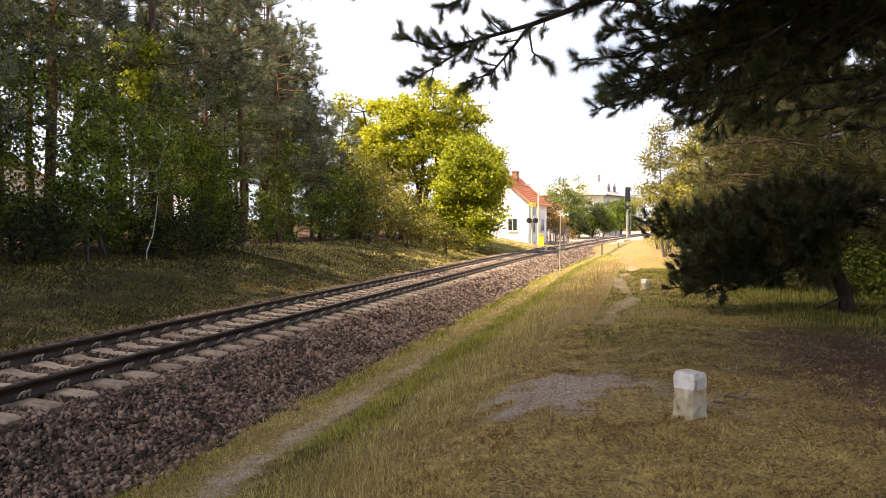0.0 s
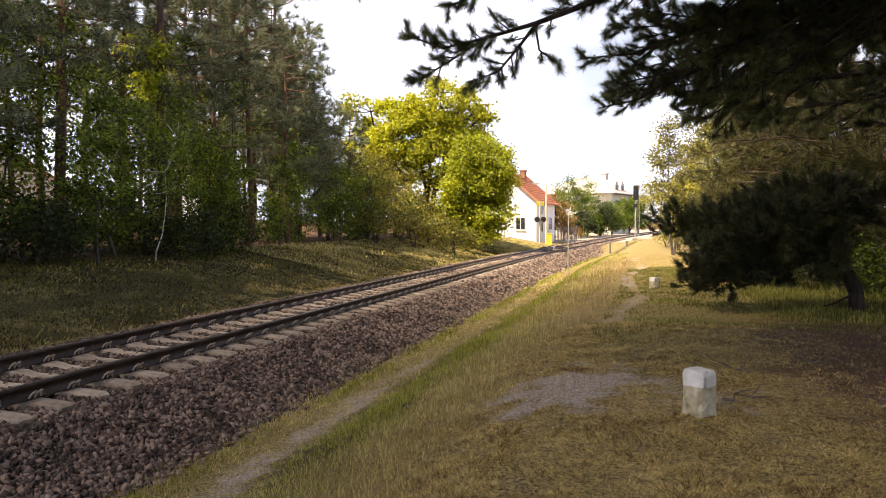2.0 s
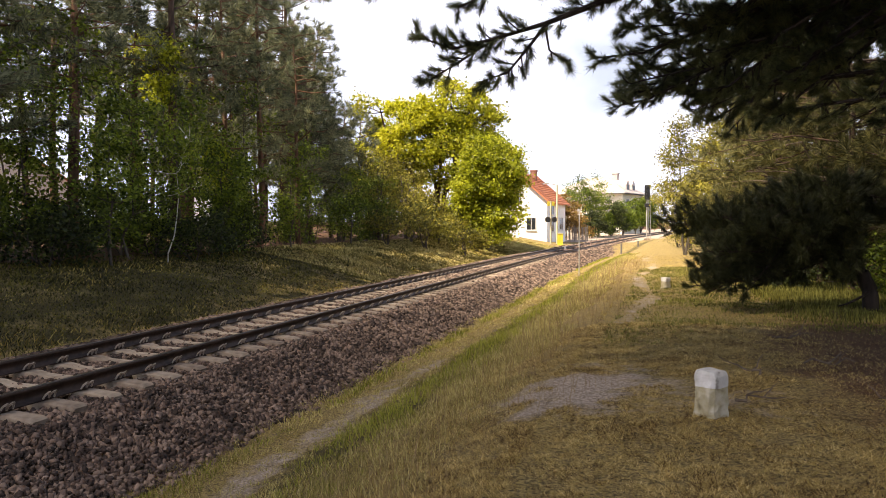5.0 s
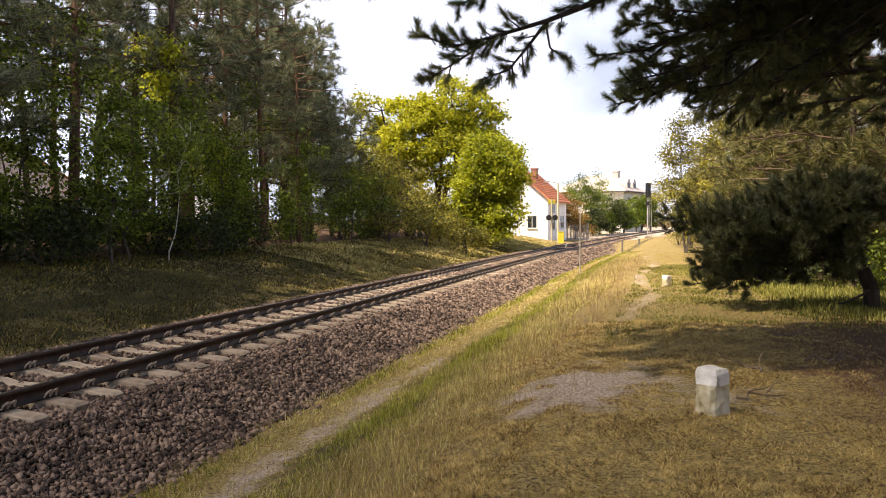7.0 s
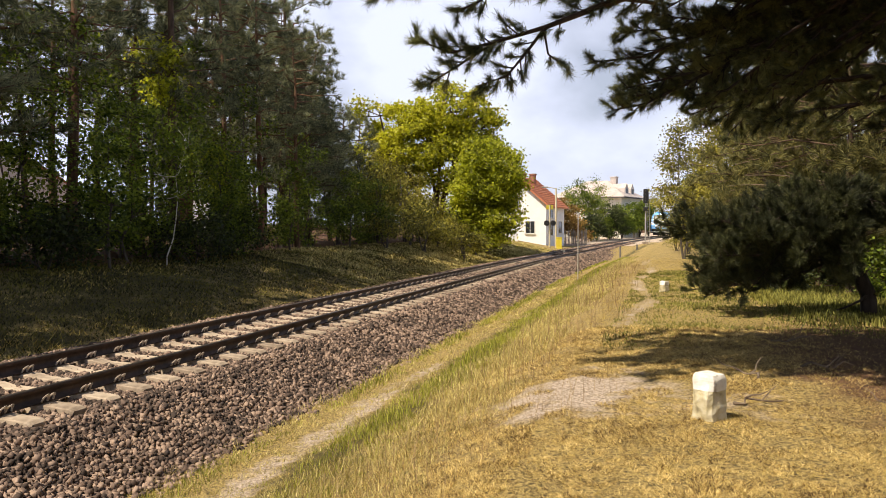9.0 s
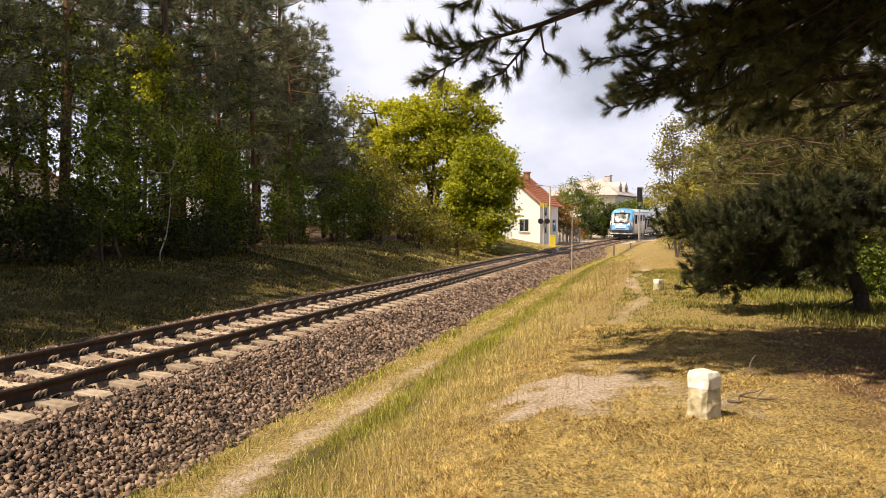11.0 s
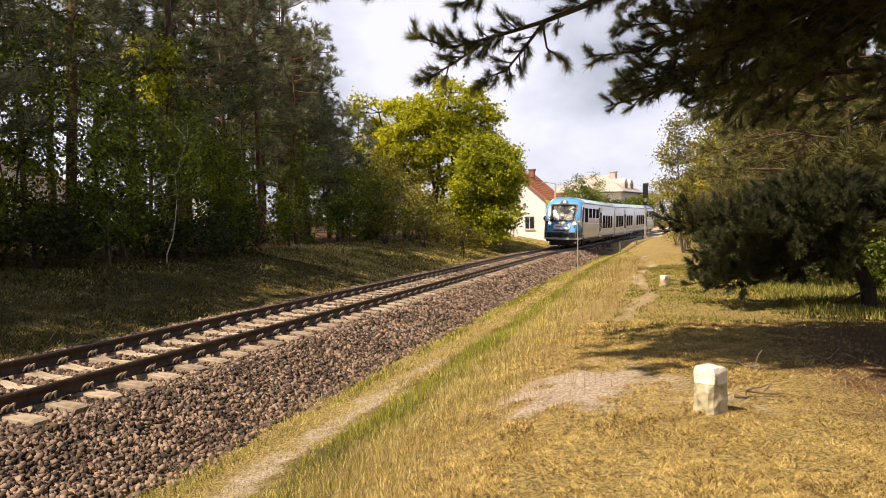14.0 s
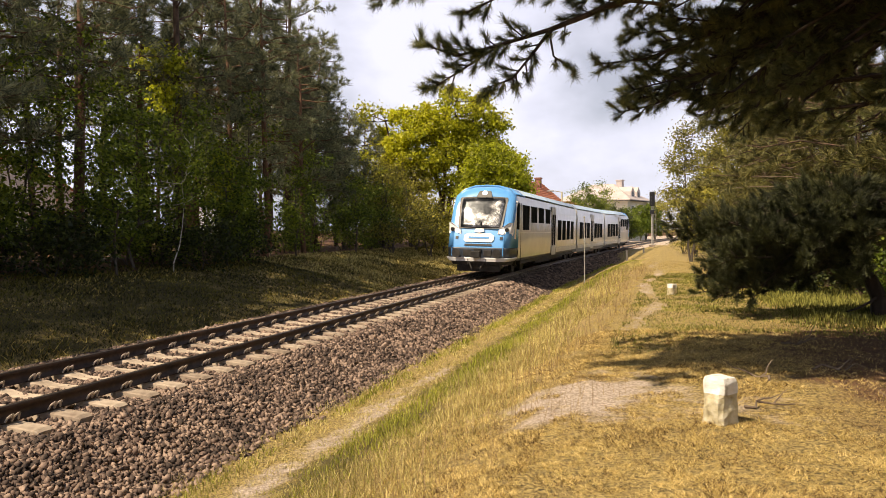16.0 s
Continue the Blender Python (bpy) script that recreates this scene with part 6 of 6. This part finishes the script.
# ---- grass ----
def grass(name, label, mat, n, place, height, seed, width=0.006, lean=0.5):
    rng = np.random.default_rng(seed)
    got = 0
    pts = []
    while got < n:
        x, y, k = place(rng)
        if k <= 0:
            continue
        pts.append((x, y, ground_z(x, y) - 0.01, k))
        got += 1
    P = np.array(pts)
    h = height * P[:, 3] * rng.uniform(0.5, 1.3, n)
    a = rng.uniform(0, 2 * pi, n)
    b = rng.uniform(0, 2 * pi, n)
    dist = np.maximum(1.0, np.hypot(P[:, 0], P[:, 1]) / 7.0)
    w = width * dist * rng.uniform(0.7, 1.3, n)
    side = np.stack([np.cos(a), np.sin(a), np.zeros(n)], axis=1) * w[:, None]
    tip = np.stack([np.cos(b) * lean * h, np.sin(b) * lean * h, h], axis=1) * np.stack([rng.uniform(0.2, 1.3, n)] * 2 + [np.ones(n)], axis=1)
    base = P[:, :3]
    v = np.stack([base - side, base + side, base + tip], axis=1).reshape(-1, 3)
    me = mesh_from(name, v, np.arange(3 * n).reshape(-1, 3), mat)
    return tagged(new(name, me), label, "grass", kind="stuff")


def spot(rng, y_lo, y_hi):
    """More spots near the camera than far away."""
    y = y_lo + (y_hi - y_lo) * rng.uniform() ** 2.0
    return y


def dry_turf(rng):
    y = spot(rng, -3.5, 48)
    x = rng.uniform(-4.4, 4.5 + y * 0.42)
    s, u = track_coords(x, y)
    if u < 3.1 or sand_amount(x, y) + 0.5 * noise.noise((x * 2.2, y * 2.2, 7)) > 0.55:
        return x, y, 0
    # turf thinned in the pine's shadow, so darker litter deepens the shade
    if y < 14 and rng.uniform() < 0.85 * min(1, max(0, (x - 0.4) / 2.2)) * min(1, max(0, (y - 5.2) / 2.8)):
        return x, y, 0
    k = 0.50 + 0.5 * noise.noise((x * 0.9, y * 0.9, 2)) + 0.8 * noise.noise((x * 7, y * 7, 6))
    return x, y, min(1.4, k + 0.3) if k > 0.15 else 0


def near_turf(rng):
    y = 2.2 + 11.0 * rng.uniform() ** 1.5
    x = rng.uniform(-2.6, 1.2 + y * 0.48)
    if track_coords(x, y)[1] < 5.3 or sand_amount(x, y) + 0.5 * noise.noise((x * 2.2, y * 2.2, 7)) > 0.5:
        return x, y, 0
    # fewer blades in the shadow area: bared litter darkens it further
    deep = min(1, max(0, (x - 0.4) / 2.2 + 0.3 * noise.noise((x, y, 28)))) * min(1, max(0, (y - 5.2) / 2.8))
    if rng.uniform() < 0.35 * min(1, max(0, x - 0.6)) + 0.55 * deep:
        return x, y, 0
    k = 0.55 + 0.7 * noise.noise((x * 1.8, y * 1.8, 40)) + 1.1 * noise.noise((x * 9, y * 9, 41))
    return x, y, min(1.6, 0.55 + k) if k > 0.05 else 0


def tall_turf(rng):
    y = spot(rng, -3.5, 55)
    x = rng.uniform(-3.8, 0.2)
    s, u = track_coords(x, y)
    k = 1.0 - abs(u - 5.25) / 0.85 + 0.8 * noise.noise((x * 0.9, y * 0.6, 12))
    return x, y, 0.5 + 0.5 * min(1, k) if k > 0.1 else 0


def green_turf(rng):
    y = spot(rng, -3.5, 60)
    x = rng.uniform(-5.2, 1.5)
    s, u = track_coords(x, y)
    band = 1 - abs(u - 4.55) / 0.62
    edge = 0.55 - abs(u - 3.15) / 0.35
    k = max(band, edge) + 0.8 * noise.noise((x * 0.8, y * 0.5, 9)) + 0.7 * noise.noise((x * 4, y * 4, 10))
    return x, y, min(1.1, k * 1.3) if k > 0.12 else 0


def bank_turf(rng):
    y = spot(rng, 4, 62)
    u = rng.uniform(-9.3, -2.5)
    q = track_point(y, u)
    k = 0.7 + 0.5 * noise.noise((q.x * 0.6, q.y * 0.6, 4))
    return q.x, q.y, max(0.3, k)


def bank_dry(rng):
    y = spot(rng, 4, 62)
    u = rng.uniform(-9.0, -2.4)
    q = track_point(y, u)
    k = noise.noise((q.x * 0.5, q.y * 0.3, 14)) + 0.25
    return q.x, q.y, k * 1.2 if k > 0.15 else 0


# pale grass that puts the sunlight on the far bank into colour
def bank_sun_straw(rng):
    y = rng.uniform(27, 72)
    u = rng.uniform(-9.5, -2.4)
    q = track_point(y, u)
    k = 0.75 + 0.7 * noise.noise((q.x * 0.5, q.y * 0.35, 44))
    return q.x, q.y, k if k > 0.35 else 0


def litter_spots(rng):
    y = 2.2 + 12.5 * rng.uniform() ** 1.4
    x = rng.uniform(-1.2, 1.4 + y * 0.5)
    k = 0.4 + 0.4 * min(1, max(0, x / 2.5)) + 0.5 * noise.noise((x * 1.1, y * 1.1, 50))
    return x, y, 1.0 if k > rng.uniform(0.2, 0.9) else 0


def path_side(rng):
    y = rng.uniform(10.5, 34)
    x = rng.uniform(-0.8, 14)
    k = 0.7 + 0.5 * noise.noise((x * 0.6, y * 0.6, 24))
    if y < 14.5 or x < 2.5:
        k = 0.35 * k + 0.25 * noise.noise((x * 1.5, y * 1.5, 25))
    if sand_amount(x, y) > 0.4 or (x > 0.6 + 0.6 * noise.noise((x, y, 8)) and y < 12.6 + noise.noise((x * 0.8, y * 0.8, 9))):
        return x, y, 0
    return x, y, max(0.15, k)


def gravel_edge(rng):
    y = spot(rng, 2.5, 40)
    x = rng.uniform(-5.2, -2.6) if y < 36 else rng.uniform(-5.2, 0)
    s, u = track_coords(x, y)
    k = 0.45 * noise.noise((x * 2.5, y * 1.8, 61)) + 0.9 * noise.noise((x * 8, y * 8, 62)) + (0.25 if u < 3.35 else -0.05)
    return x, y, 0.5 + min(0.8, k) if 2.7 < u < 4.3 and k > 0.1 else 0


def stalks(rng):
    y = spot(rng, 3.5, 40)
    x = rng.uniform(-3.6, 1.8)
    s, u = track_coords(x, y)
    k = 1 - abs(u - 5.7) / 1.8 + 0.6 * noise.noise((x * 0.7, y * 0.7, 31))
    return x, y, 0.6 + 0.5 * k if k > 0.45 else 0


grass("dry_grass", "short dry straw-coloured turf on the heath", M_DRY, 190000, dry_turf, 0.034, 201, 0.0042, 1.6)
grass("trodden_turf", "short trodden brown and straw turf beside the stone", M_TURF, 380000, near_turf, 0.024, 208, 0.0040, 1.7)
grass("needle_litter", "brown fallen needles and bits of bark on the ground", M_LITTER, 110000, litter_spots, 0.012, 209, 0.0045, 5.0)
grass("bank_sun_straw", "straw-coloured grass on the far bank, laid to stand for sunlight", M_STRAW, 32000, bank_sun_straw, 0.13, 210, 0.006, 0.9)
grass("straw_grass", "pale straw grass on the slope above the ballast", M_STRAW, 62000, tall_turf, 0.12, 207, 0.0036, 0.8)
grass("green_grass", "fresh green grass along the foot of the ballast", M_GREEN, 42000, green_turf, 0.13, 202, 0.0045, 0.55)
grass("verge_grass", "sparse yellowed grass tufts along the gravel strip", M_STRAW, 22000, gravel_edge, 0.085, 211, 0.0036, 0.9)
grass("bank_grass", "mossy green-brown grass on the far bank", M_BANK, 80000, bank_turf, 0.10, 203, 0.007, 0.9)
grass("bank_dry_grass", "dry yellow grass tufts on the far bank", M_DRY, 12000, bank_dry, 0.12, 204, 0.007, 1.1)
grass("shade_grass", "green grass under the pines", M_SHADEGRASS, 60000, path_side, 0.20, 205, 0.007, 0.5)
grass("dry_stalks", "tall thin dry stalks on the bank", M_STALK, 2400, stalks, 0.36, 206, 0.0022, 0.25)


# ---- what moves ----
def train_rows(offset, length):
    rows = []
    for k in range(0, 33):
        t = k * 0.5
        s = 30.3 + 13.5 * (16 - t) + offset
        p, q = track_point(s), track_point(s + length)
        d = q - p
        rows.append((t, pose(p.x, p.y, p.z, math.degrees(atan2(d.z, hypot(d.x, d.y))), CANT, math.degrees(atan2(-d.x, d.y)))))
    return rows


def motions():
    walk(cars[0], train_rows(0, CAR_1))
    walk(cars[1], train_rows(CAR_1 + 0.35, CAR_2))
    back = [(t, m @ pose(0, CAR_3, 0, 0, 0, 180)) for t, m in train_rows(CAR_1 + CAR_2 + 0.7, CAR_3)]
    walk(cars[2], back)
    base = SUN_DIR * (CLOUD_H / SUN_DIR.z)
    rows = []
    for t, edge, turn in ((0, 19, 24), (3, 18.5, 20), (6, 15, 4), (7.0, 11, -10), (7.8, 5, -16), (8.5, -3, -20), (9.2, -18, -22), (11, -80, -24), (16, -242, -28)):
        rows.append((t, pose(base.x - 10, base.y + edge, CLOUD_H, 0, 0, turn)))
    walk(cloud, rows)


motions()
